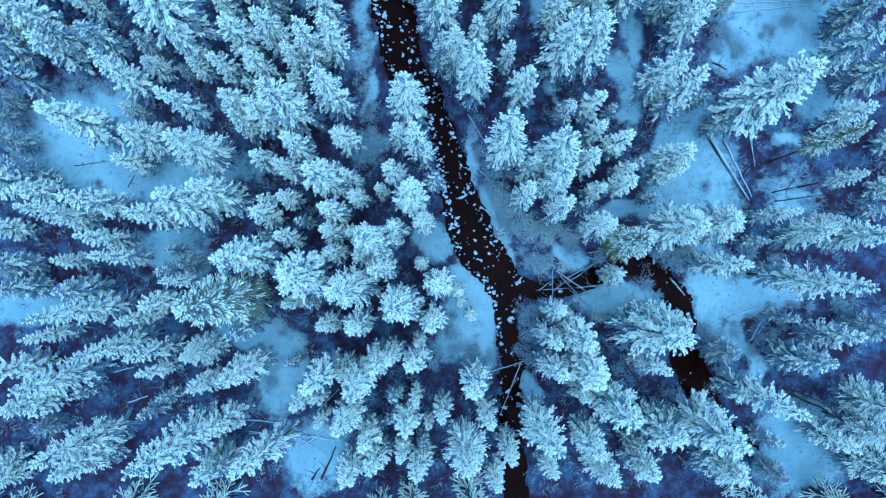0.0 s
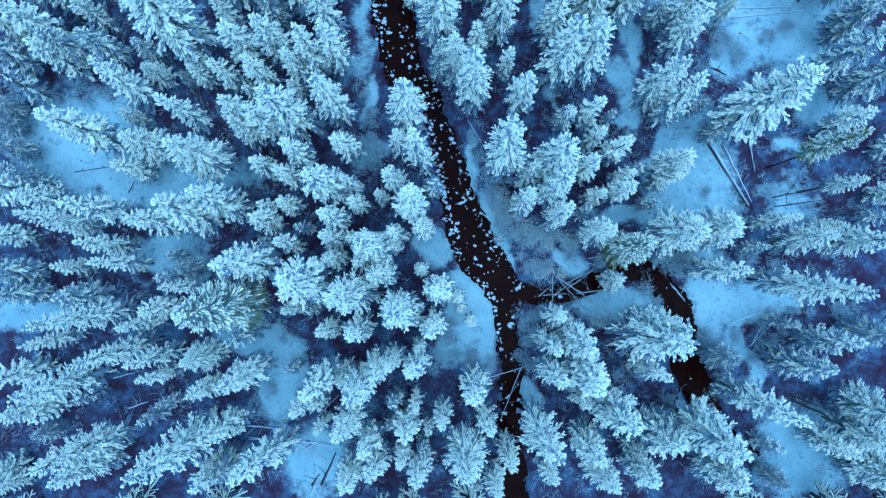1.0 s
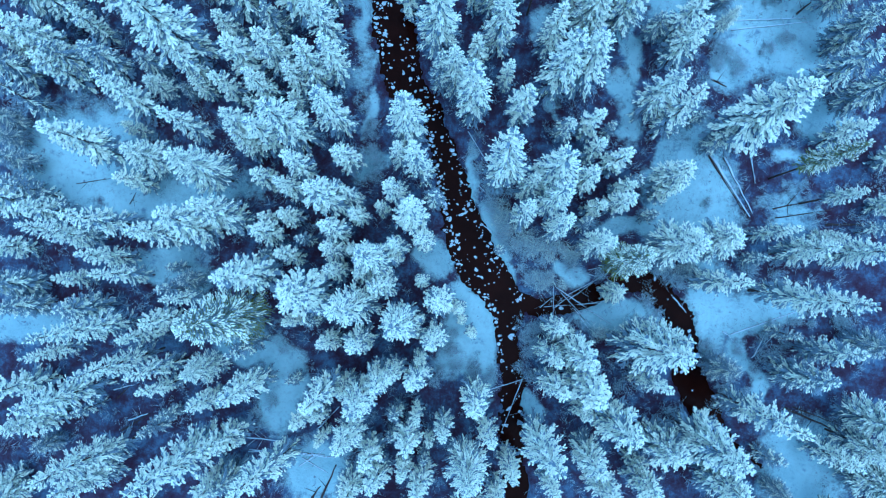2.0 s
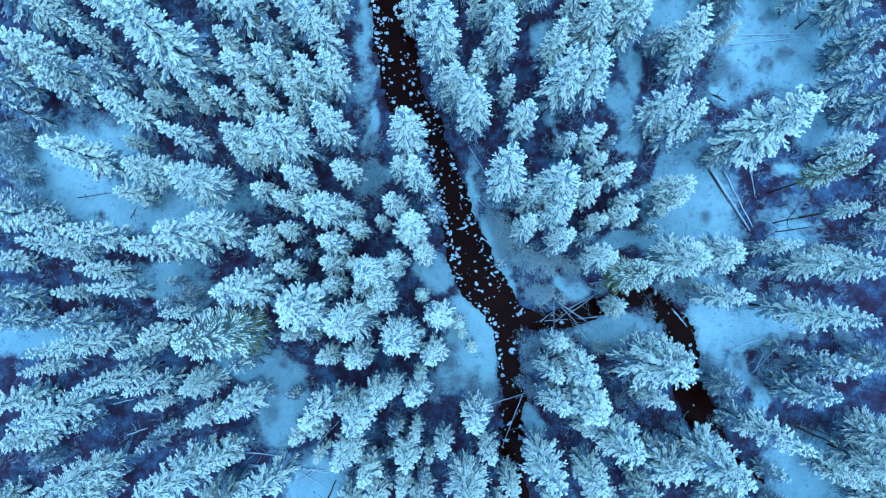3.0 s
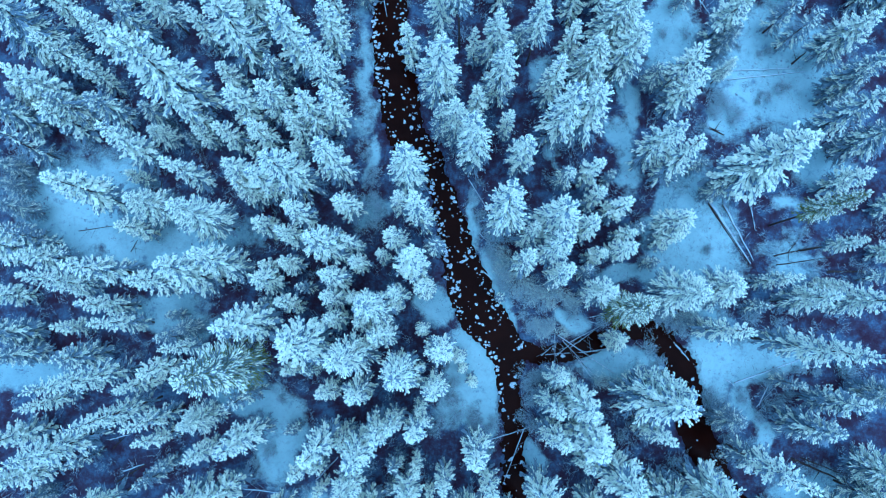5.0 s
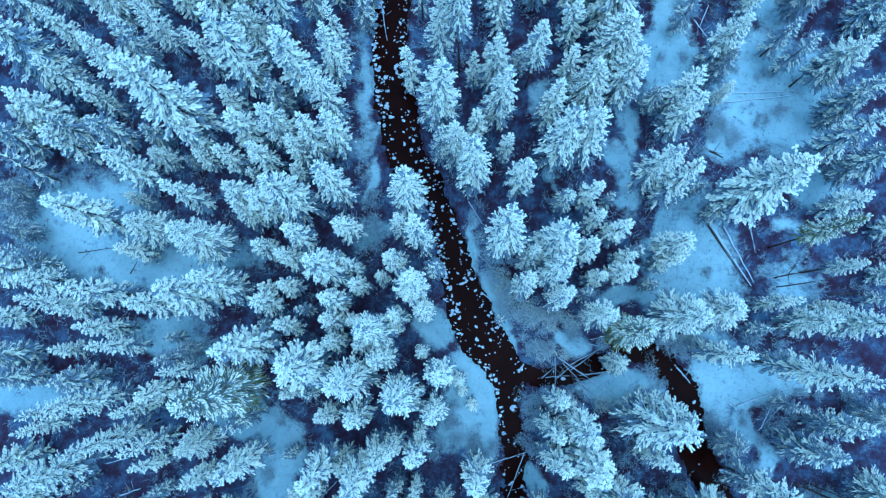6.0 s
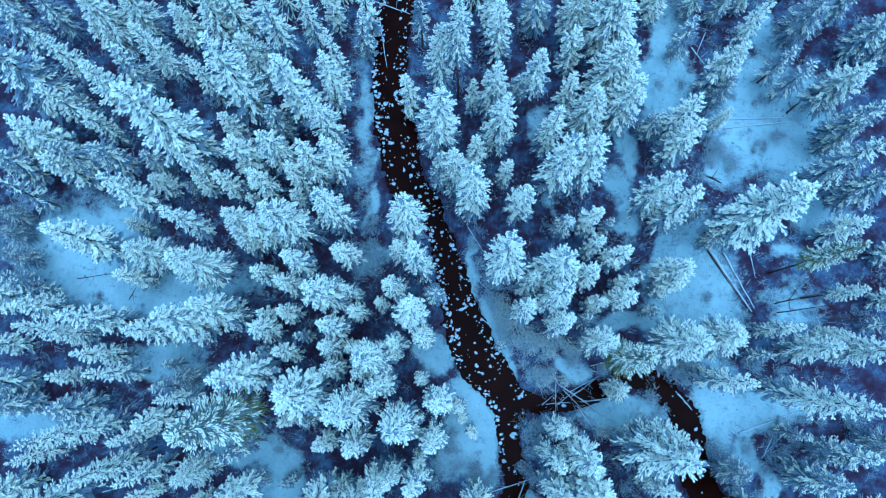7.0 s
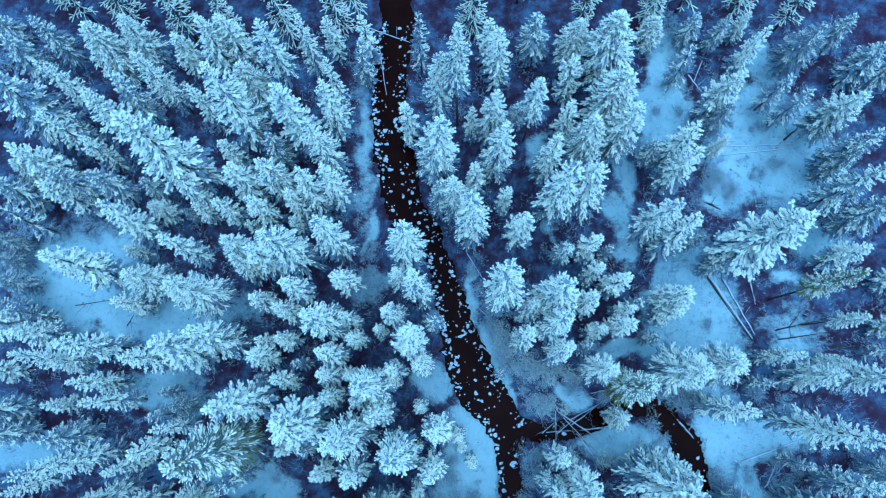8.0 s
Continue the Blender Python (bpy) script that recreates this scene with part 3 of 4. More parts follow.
# middle west bank: x, y, height, crown radius, sort
GROVES += [(-12.7, -1.0, 17.9, 2.18, 1), (-18.3, -2.8, 19.4, 2.45, 2), (-14.8, -3.5, 8.0, 0.79, 0), (-12.7, -3.4, 8.8, 0.79, 3), (-28.3, -6.5, 15.9, 1.15, 0),
           (-35.8, -6.1, 10.4, 0.88, 0), (-30.1, -3.5, 18.7, 1.23, 0), (-28.2, -4.9, 9.6, 0.94, 0), (-26.5, -3.4, 9.3, 1.21, 0), (-38.8, -2.1, 10.1, 1.2, 7),
           (-40.0, -0.3, 9.3, 1.53, 7), (-33.6, -2.3, 9.2, 1.53, 7), (-35.2, 0.4, 7.6, 0.88, 0), (-29.4, 0.7, 11.4, 0.98, 0), (-23.8, -1.5, 11.6, 0.77, 0),
           (-18.3, -5.5, 12.3, 1.03, 3), (-30.8, 2.3, 11.0, 1.04, 0), (-41.2, 3.4, 7.5, 1.12, 0), (-14.9, 2.3, 8.4, 1.0, 0)]
# middle west bank: x, y, height, crown radius, sort
GROVES += [(-17.0, 0.8, 16.4, 1.75, 0), (-24.5, 0.2, 6.0, 1.01, 3), (-26.1, 1.5, 5.0, 0.68, 3), (-17.3, 2.6, 6.0, 0.79, 3), (-26.0, -0.6, 7.0, 0.9, 3)]
# middle river bank: x, y, height, crown radius, sort
GROVES += [(9.4, -4.2, 11.7, 1.03, 0), (8.6, -6.2, 12.6, 1.08, 0), (11.0, -5.9, 15.3, 1.63, 0), (0.6, -2.3, 7.8, 0.73, 0), (1.8, -4.6, 6.7, 0.61, 0),
           (1.1, -3.6, 6.0, 0.53, 0), (-1.0, -1.7, 14.1, 1.39, 0), (-1.6, -4.7, 12.3, 1.21, 0), (-7.9, -1.9, 18.6, 1.82, 5), (-6.1, -0.1, 12.8, 1.26, 0),
           (-4.6, -3.3, 17.3, 1.69, 0), (-11.0, -5.3, 10.1, 0.98, 0), (-8.3, -5.0, 12.8, 1.26, 0), (-2.9, -3.5, 6.5, 0.58, 0), (-3.3, -4.9, 5.6, 0.48, 0),
           (-2.8, 0.1, 7.8, 0.73, 0), (-3.0, -7.0, 7.8, 0.73, 0), (-2.4, 3.9, 11.0, 1.07, 0), (-4.9, 3.3, 10.5, 1.03, 0)]
# middle river bank: x, y, height, crown radius, sort
GROVES += [(-5.2, 2.1, 7.4, 0.68, 0), (-6.7, 2.0, 16.4, 1.61, 0), (-9.1, 3.0, 8.3, 0.78, 0), (-8.2, 0.9, 10.5, 1.03, 0), (-10.5, 2.7, 11.0, 1.07, 0),
           (-10.6, 1.0, 10.5, 1.03, 0), (4.6, 3.1, 5.0, 0.57, 3)]
# middle east bank: x, y, height, crown radius, sort
GROVES += [(24.3, 3.7, 10.5, 1.95, 5), (19.7, 3.5, 13.9, 2.08, 5), (15.2, 1.8, 15.8, 1.67, 2), (13.2, 3.4, 13.7, 1.47, 5), (23.1, 0.1, 13.7, 1.14, 0),
           (31.1, 2.7, 12.0, 1.42, 0), (35.4, 2.6, 12.9, 1.41, 0), (29.1, -0.9, 20.0, 1.46, 0), (33.1, -6.4, 11.9, 1.29, 7), (38.2, -5.7, 8.0, 1.59, 3),
           (16.1, -5.6, 18.9, 2.25, 0), (17.7, -4.5, 17.5, 1.29, 0), (15.3, -1.1, 7.3, 1.06, 0), (22.9, 2.5, 7.0, 0.79, 3), (28.1, 2.0, 7.0, 0.79, 3),
           (30.6, -4.7, 7.0, 0.79, 3), (35.5, -6.3, 6.0, 0.68, 3)]
# near west bank: x, y, height, crown radius, sort
GROVES += [(-13.6, -12.5, 8.6, 1.0, 0), (-12.2, -12.4, 7.3, 0.74, 0), (-12.1, -14.2, 7.5, 0.69, 0), (-15.2, -15.7, 18.2, 1.43, 0), (-17.7, -8.8, 15.6, 1.36, 0),
           (-21.8, -10.6, 10.9, 1.09, 0), (-19.6, -13.8, 12.8, 1.28, 0), (-19.7, -17.6, 11.2, 1.3, 7), (-22.1, -14.3, 21.2, 1.78, 0), (-21.0, -17.5, 12.7, 1.41, 0),
           (-30.7, -15.1, 16.6, 1.69, 5), (-31.7, -17.1, 13.2, 1.53, 0), (-40.7, -19.6, 6.4, 1.12, 0), (-37.3, -12.5, 11.0, 1.45, 1), (-33.2, -9.5, 16.4, 1.5, 0),
           (-26.0, -7.4, 12.7, 0.97, 0), (-22.1, -7.6, 11.0, 1.42, 5), (-26.3, -9.5, 10.0, 0.89, 0), (-38.1, -15.2, 4.8, 1.08, 3)]
# near west bank: x, y, height, crown radius, sort
GROVES += [(-38.8, -9.4, 9.7, 1.44, 0), (-41.6, -18.5, 5.1, 1.21, 0), (-14.6, -9.0, 6.0, 0.68, 3), (-26.2, -12.2, 6.0, 0.79, 3), (-27.5, -13.4, 7.0, 0.9, 3),
           (-33.8, -11.6, 7.0, 0.79, 3)]
# near river bank: x, y, height, crown radius, sort
GROVES += [(8.6, -8.9, 14.1, 1.17, 0), (7.5, -13.5, 18.0, 1.68, 0), (5.2, -16.3, 10.8, 1.09, 0), (3.2, -13.2, 10.5, 1.03, 0), (-0.7, -12.7, 11.5, 0.93, 0),
           (2.3, -10.1, 13.9, 1.37, 0), (1.3, -15.8, 14.9, 1.96, 5), (4.2, -18.9, 8.7, 1.11, 0), (9.0, -17.9, 8.3, 1.06, 0), (-10.9, -9.1, 15.6, 1.46, 0),
           (-9.6, -9.2, 9.9, 0.99, 0), (-6.5, -8.2, 13.5, 1.32, 0), (-7.8, -9.7, 17.1, 1.49, 0), (-5.1, -7.7, 12.8, 0.97, 0), (-3.0, -8.6, 14.7, 1.16, 0),
           (-9.0, -12.8, 14.8, 1.46, 5), (-7.5, -15.2, 9.9, 1.31, 0), (-4.0, -13.7, 12.8, 1.26, 0), (-3.3, -11.8, 9.5, 0.68, 0)]
# near river bank: x, y, height, crown radius, sort
GROVES += [(-2.1, -14.4, 6.5, 0.58, 0), (-9.0, -17.9, 10.4, 1.3, 0), (-6.6, -17.5, 10.8, 1.17, 0), (-4.5, -16.8, 9.2, 0.88, 0), (-2.6, -17.6, 10.9, 1.17, 0),
           (-2.7, -16.0, 7.1, 0.66, 3), (-5.0, -11.9, 8.0, 0.89, 3), (-5.7, -14.2, 6.0, 0.68, 3)]
# near east bank: x, y, height, crown radius, sort
GROVES += [(30.8, -8.5, 12.2, 1.55, 7), (37.1, -12.2, 11.1, 1.94, 5), (26.0, -10.9, 16.6, 1.45, 0), (33.9, -15.3, 10.4, 1.2, 0), (37.8, -18.0, 9.2, 1.84, 1),
           (36.2, -14.3, 11.6, 1.55, 5), (24.8, -7.9, 8.1, 1.33, 3), (17.3, -8.7, 12.7, 1.02, 0), (21.7, -13.5, 17.0, 2.19, 0), (18.7, -14.5, 11.8, 1.93, 0),
           (23.8, -17.3, 12.2, 1.8, 0), (29.1, -16.2, 6.6, 0.96, 3), (17.3, -17.8, 10.2, 1.51, 0), (30.0, -19.2, 5.7, 1.08, 3), (11.8, -8.8, 15.4, 1.86, 1),
           (11.7, -11.2, 10.0, 0.94, 0), (14.2, -12.2, 14.8, 1.97, 0), (12.2, -15.1, 13.3, 1.48, 0), (13.1, -17.8, 11.9, 1.41, 5)]
# near east bank: x, y, height, crown radius, sort
GROVES += [(16.9, -16.5, 6.2, 0.96, 0), (23.8, -13.0, 7.0, 0.79, 3), (33.1, -8.8, 7.0, 0.79, 3)]


def spruce(x, y, height, radius, kind):
    ratio = math.log(radius / height)
    h0, r0, meshes = min(SORTS[kind], key=lambda s: abs(math.log(s[1] / s[0]) - ratio) + 0.7 * abs(math.log(height / s[0])) + random.uniform(0, 0.15))
    tree = new("spruce_tree")
    for name, me in zip(("trunk", "foliage", "snow_cover"), meshes):
        tagged(part(name, me, tree), kind="" if name == "trunk" else "stuff")
    z = float(ground_height(x, y))
    tree.matrix_basis = pose(x, y, z, random.uniform(-2, 2), random.uniform(-2, 2), random.uniform(0, 360)) @ Matrix.Diagonal((radius / r0, radius / r0, height / h0, 1))
    text = LABELS[kind] if height > 9.5 or kind > 1 else "young spruce rounded by a cover of snow"
    return tagged(tree, text, "tree", "spruces of the forest")


random.seed(5)
for row in GROVES:
    spruce(*row)


# the forest goes on round about: simpler trees, joined
random.seed(13)
OUTER = []
while len(OUTER) < 120:
    x, y = random.uniform(-56, 56), random.uniform(-31, 52)
    if (abs(x) < 45 and -20 < y < 37) or float(river_distance(x, y)) < 1.5 or float(open_ground(x, y)) < 0.95:
        continue
    if any(math.hypot(x - q[0], y - q[1]) < 3.0 for q in OUTER) or any(math.hypot(x - q[0], y - q[1]) < 2.2 for q in GROVES):
        continue
    OUTER.append((x, y, random.uniform(11, 17), random.uniform(1.3, 1.9)))


def outer_forest():
    V, Fs, mats = [], [], []
    for x, y, h, r in OUTER:
        z = float(ground_height(x, y))
        axis = [Vector((x, y, z - 0.2)), Vector((x, y, z + h * 0.5)), Vector((x, y, z + h * 0.97))]
        tube(V, Fs, axis, [0.17, 0.1, 0.02], 5)
        mats += [0] * (len(Fs) - len(mats))
        for k in range(14):
            u = max(0.0, min(0.98, (k + random.uniform(-0.3, 0.3)) / 13.6))
            profile = (1 - u ** 1.4) ** 0.82
            number = round(8.5 * (0.5 + 0.5 * profile))
            turn = random.uniform(0, 6.28)
            for b in range(number):
                a = turn + 6.283 * b / number + random.uniform(-0.25, 0.25)
                way = Vector((math.cos(a), math.sin(a), 0.1 + 0.5 * u * u)).normalized()
                n = r * profile * random.uniform(0.65, 1.08) + 0.15
                p = Vector((x, y, z + h * (0.17 + 0.83 * u))) + way * (n * 0.1)
                finger(V, Fs, p + Vector((0, 0, -0.12)), way, n * 0.95, 0.11, 0.06, n * 0.3, 1, 3, 2.0)
                mats += [1] * (len(Fs) - len(mats))
                if random.random() < 0.3:
                    continue
                finger(V, Fs, p, way, n, 0.10, 0.07, n * 0.3, 2, 3, 0.9)
                for s in (-1, 1):
                    a2, at = a + s * random.uniform(0.5, 0.95), random.uniform(0.25, 0.7)
                    finger(V, Fs, p + way * (n * at) + Vector((0, 0, -n * 0.3 * at * at)), Vector((math.cos(a2), math.sin(a2), 0)), n * (0.6 - 0.4 * at), 0.08, 0.07, n * 0.08, 2, 3, 0.9)
                mats += [2] * (len(Fs) - len(mats))
    me = mesh_of("outer_forest", V, Fs, BARK)
    me.materials.append(DARK_NEEDLES)
    me.materials.append(SNOW)
    me.polygons.foreach_set("material_index", mats)
    return tagged(new("outer_forest", me), "dense snow-laden spruces of the surrounding forest", "forest", kind="stuff")


random.seed(17)
outer_forest()


# ---- undergrowth ----
def bush_strands(V, Fs, x, y, z, size, number, thick):
    for _ in range(number):
        a, lean = random.uniform(0, 6.28), random.uniform(0.15, 1.2)
        way = Vector((math.cos(a) * lean, math.sin(a) * lean, 1.0)).normalized()
        p = Vector((x, y, z)) + Vector((random.gauss(0, 0.26), random.gauss(0, 0.26), -0.05)) * size
        n = size * random.uniform(0.5, 1.1)
        finger(V, Fs, p, way, n, thick, thick, 0.1 * n, 1, 3)
        for at in (0.3, 0.45, 0.6, 0.75):
            a2 = a + random.choice((-1, 1)) * random.uniform(0.4, 1.2)
            finger(V, Fs, p + way * (n * at), Vector((math.cos(a2), math.sin(a2), random.uniform(0.3, 0.9))).normalized(), n * random.uniform(0.3, 0.5), thick * 0.8, thick * 0.8, 0, 1, 3)


TREES_AT = np.array([(r[0], r[1]) for r in GROVES])
random.seed(23)
for zone, (x0, x1) in enumerate(((-50, -12), (-12, 12), (12, 50))):
    V, Fs = [], []
    made = 0
    while made < (620, 380, 560)[zone]:
        x, y = random.uniform(x0, x1), random.uniform(-28, 52)
        near = np.min(np.hypot(TREES_AT[:, 0] - x, TREES_AT[:, 1] - y))
        if near > 4.5 or near < 0.5 or float(open_ground(x, y)) < random.uniform(0.8, 1.1) or float(river_distance(x, y)) < 0.5:
            continue
        bush_strands(V, Fs, x, y, float(ground_height(x, y)), random.uniform(0.5, 1.4), 11, 0.034)
        made += 1
    tagged(new("undergrowth", mesh_of("undergrowth", V, Fs, TWIG)), "bare frosted twigs of forest undergrowth in snow", "undergrowth", kind="stuff")


def shrub(x, y, size):
    V, Fs = [], []
    bush_strands(V, Fs, 0, 0, 0, size * 0.95, 80, 0.034)
    ob = new("shrub", mesh_of("shrub", V, Fs, TWIG))
    ob.location = (x, y, float(ground_height(x, y)))
    return tagged(ob, "bare frosted shrub with fine dark twigs", "shrub", "shrubs")


random.seed(29)
# along the river and in the log jam
for row in ((-1.8, 8.3, 1.3), (-7.7, 15.6, 1.1), (9.0, -0.1, 1.7), (7.9, 0.2, 1.3), (8.2, -4.6, 1.5), (7.8, -6.6, 1.4), (22.3, 0.6, 1.6), (20.7, 1.0, 1.4), (2.1, -9.0, 1.2), (0.1, -5.1, 1.0), (-2.7, -8.4, 1.0),
            (11.8, 1.6, 1.4), (9.0, 2.1, 1.2), (6.8, 3.8, 1.3), (5.4, 5.5, 1.0), (14.6, 0.7, 1.0), (0.1, -6.8, 0.8), (3.5, -9.5, 0.9), (4.0, -8.9, 1.0), (9.0, -4.2, 1.2), (19.6, -3.6, 1.0), (5.7, 8.9, 1.1), (4.9, 4.4, 0.9)):
    shrub(*row)
# in the open ground
for row in ((25.2, 7.7, 0.9), (25.3, -7.3, 1.1), (27.8, -6.7, 0.9), (21.1, -12.6, 1.3), (18.4, -10.1, 1.2), (16.2, -10.1, 1.1), (35.0, -4.2, 0.8), (37.7, -4.0, 0.9), (33.3, -4.0, 0.7), (26.4, 21.2, 1.0), (28.1, 20.6, 0.8),
            (27.0, 22.9, 0.9), (25.3, 20.0, 0.8), (-36.6, 18.6, 1.2), (-33.8, 17.4, 1.1), (-38.9, 20.9, 1.2), (-29.8, 20.3, 1.0), (-42.8, 12.3, 1.2), (-43.4, 16.9, 1.3), (-8.8, -16.7, 1.0)):
    shrub(*row)
for row in ((32.1, 27.8, 0.7), (33.5, 24.2, 1.1), (31.7, 23.4, 0.5), (27.3, 22.9, 1.0), (26.1, 21.7, 1.0), (21.5, 29.7, 0.8), (23.8, 29.6, 0.7), (22.8, 32.8, 0.7), (27.2, 28.7, 0.7), (28.9, 28.3, 0.6), (37.5, 26.7, 0.9)):
    shrub(*row)

# frosted thickets on the banks and round the clearings
for row in ((3.9, 8.1, 1.0), (4.0, 7.0, 1.3), (4.4, 5.8, 0.9), (5.0, 4.7, 1.1), (5.8, 3.9, 1.4), (6.6, 3.1, 0.8), (7.5, 3.6, 1.0), (5.6, 6.1, 1.3), (7.3, 2.5, 0.9), (8.0, 2.9, 1.1), (8.9, 3.5, 1.4), (9.9, 3.2, 0.8), (11.0, 2.9, 1.0), (11.7, 2.0, 1.3), (6.9, 1.4, 0.9), (7.7, 0.4, 1.1), (8.8, 0.3, 1.4), (9.8, 0.8, 0.8), (3.5, 9.5, 1.0), (2.8, 11.2, 1.3), (2.2, 12.9, 0.9), (6.7, -4.0, 1.1), (7.5, -4.8, 1.4), (8.4, -4.5, 0.8), (7.1, -5.5, 1.0), (8.0, -6.3, 1.3), (7.3, -7.0, 0.9), (6.8, -8.3, 1.1), (7.8, -9.1, 1.4), (19.2, -0.4, 0.8)):
    shrub(*row)
for row in ((20.0, 1.0, 1.0), (21.4, 0.4, 1.3), (22.4, -0.4, 0.9), (23.6, 0.3, 1.1), (19.1, -1.9, 1.4), (20.2, -3.0, 0.8), (24.7, -6.5, 1.0), (25.0, -7.3, 1.3), (25.9, -7.9, 0.9), (27.0, -8.7, 1.1), (26.3, -10.4, 1.4), (27.4, -11.5, 0.8), (28.6, -10.9, 1.0), (25.8, -12.0, 1.3), (25.4, -9.1, 0.9), (30.3, -7.3, 1.1), (31.4, -6.7, 1.4), (32.5, -6.1, 0.8), (29.4, -8.3, 1.0), (31.1, -4.0, 0.6), (33.9, -4.0, 0.6), (37.4, -3.7, 1.1), (38.1, -4.0, 1.4), (29.5, -0.9, 0.8), (30.4, -5.1, 1.0), (32.8, 23.8, 1.3), (31.2, 27.6, 0.6), (27.4, 22.4, 1.1), (28.2, 21.6, 1.4), (28.8, 21.2, 0.8)):
    shrub(*row)
for row in ((26.5, 22.0, 1.0), (26.3, 23.2, 1.3), (31.1, 23.3, 0.6), (30.7, 22.6, 0.6), (31.7, 22.7, 0.6), (-7.8, 13.2, 0.8), (-7.4, 12.1, 1.0), (-8.1, 14.9, 1.3), (-8.6, 17.2, 0.9), (-7.5, 10.4, 1.1), (-9.0, 12.3, 1.4), (-16.5, -6.7, 0.8), (-15.3, -9.2, 1.0), (-17.6, -11.5, 1.3), (-19.1, -12.7, 0.9), (-17.5, -9.4, 1.1), (29.0, 1.1, 1.4), (31.7, 0.6, 0.8), (2.4, -9.1, 1.0), (2.0, -8.3, 1.3), (2.7, -9.7, 0.9), (-0.0, -6.7, 1.1), (0.5, -8.1, 1.4), (-1.1, -8.6, 0.8), (-1.7, -9.7, 1.0)):
    shrub(*row)


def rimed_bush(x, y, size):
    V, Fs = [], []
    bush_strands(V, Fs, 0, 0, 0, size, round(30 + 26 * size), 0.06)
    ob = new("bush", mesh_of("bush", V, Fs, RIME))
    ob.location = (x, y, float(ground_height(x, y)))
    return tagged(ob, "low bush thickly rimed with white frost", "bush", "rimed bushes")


random.seed(41)
# rimed thicket on the bank above the log jam, and round the side stream
for row in ((4.9, 7.4, 1.0), (5.7, 6.6, 1.3), (4.6, 6.0, 0.9), (6.5, 5.4, 1.2), (5.5, 4.9, 1.0), (7.2, 4.4, 1.4), (6.3, 3.6, 0.9), (8.3, 3.9, 1.2), (7.8, 3.0, 1.0), (9.2, 3.2, 1.3), (10.4, 3.5, 1.0), (9.8, 2.4, 0.9), (11.3, 3.0, 1.2), (8.9, -0.2, 1.3), (9.7, 0.1, 0.9), (8.1, 0.6, 0.8),
            (10.9, -0.4, 0.8), (12.1, 2.6, 1.1), (12.9, 3.4, 1.0), (20.9, 1.6, 1.2), (22.2, 1.2, 1.0), (23.2, 1.5, 1.3), (19.4, -1.0, 0.8), (18.2, -3.9, 1.1), (17.1, -4.6, 1.3), (15.9, -5.2, 1.0), (14.4, -5.0, 1.2), (11.3, -4.8, 1.3), (9.9, -5.3, 1.1), (20.1, -5.0, 1.2), (20.6, -6.4, 1.0)):
    rimed_bush(*row)

# dry grass and seedlings that poke through the snow of the clearings
V, Fs = [], []
random.seed(37)
made = 0
while made < 1500:
    x, y = random.uniform(-48, 46), random.uniform(-24, 44)
    if float(open_ground(x, y)) > 1.15 or value_noise(x * 0.3, y * 0.3, 9) < -0.05 or float(river_distance(x, y)) < 0.4:
        continue
    z, size = float(ground_height(x, y)), random.choice((0.6, 0.8, 1.0, 1.5))
    for _ in range(11):
        a, n = random.uniform(0, 6.28), random.uniform(0.12, 0.30) * size
        finger(V, Fs, Vector((x + random.gauss(0, 0.08) * size, y + random.gauss(0, 0.08) * size, z - 0.03)), Vector((math.cos(a), math.sin(a), random.uniform(0.3, 1.2))).normalized(), n, 0.028, 0.028, 0.02, 1, 3)
    made += 1
tagged(new("dry_grass", mesh_of("dry_grass", V, Fs, TUFT)), "dark dry grass tufts poking through snow in the clearings", "grass", kind="stuff")


# ---- fallen logs ----
def fallen_log(ax, ay, bx, by, r, lift_a=0.0, lift_b=0.0, stubs=3, bare=False):
    V, Fs = [], []
    a = Vector((ax, ay, max(-0.3, float(ground_height(ax, ay))) + r * 0.6 + lift_a))
    b = Vector((bx, by, max(-0.3, float(ground_height(bx, by))) + r * 0.6 + lift_b))
    mid = (a + b) / 2
    n = 7
    pts = [a.lerp(b, i / (n - 1)) - mid + Vector((random.uniform(-1, 1), random.uniform(-1, 1), 0)) * r * 0.35 for i in range(n)]
    tube(V, Fs, pts, [r * (1 - 0.55 * i / (n - 1)) for i in range(n)], 8)
    body = new("fallen_log")
    body.location = mid
    part("log_trunk", mesh_of("log_trunk", V, Fs, BARE_LOG if bare else LOG), body)
    for i in range(stubs):
        V, Fs = [], []
        p = pts[2 + i % 4]
        way = Vector((random.uniform(-1, 1), random.uniform(-1, 1), random.uniform(0.1, 0.6))).normalized()
        tube(V, Fs, [p, p + way * random.uniform(0.4, 0.9), p + way * 1.2 + Vector((0, 0, 0.05))], [r * 0.35, r * 0.22, r * 0.1], 5)
        part("branch_stub", mesh_of("branch_stub", V, Fs, BARE_LOG if bare else LOG), body)
    return tagged(body, "dark bare fallen trunk blown free of snow" if bare else "fallen tree trunk dusted with snow lying on the forest floor", "log", "fallen logs")


random.seed(31)
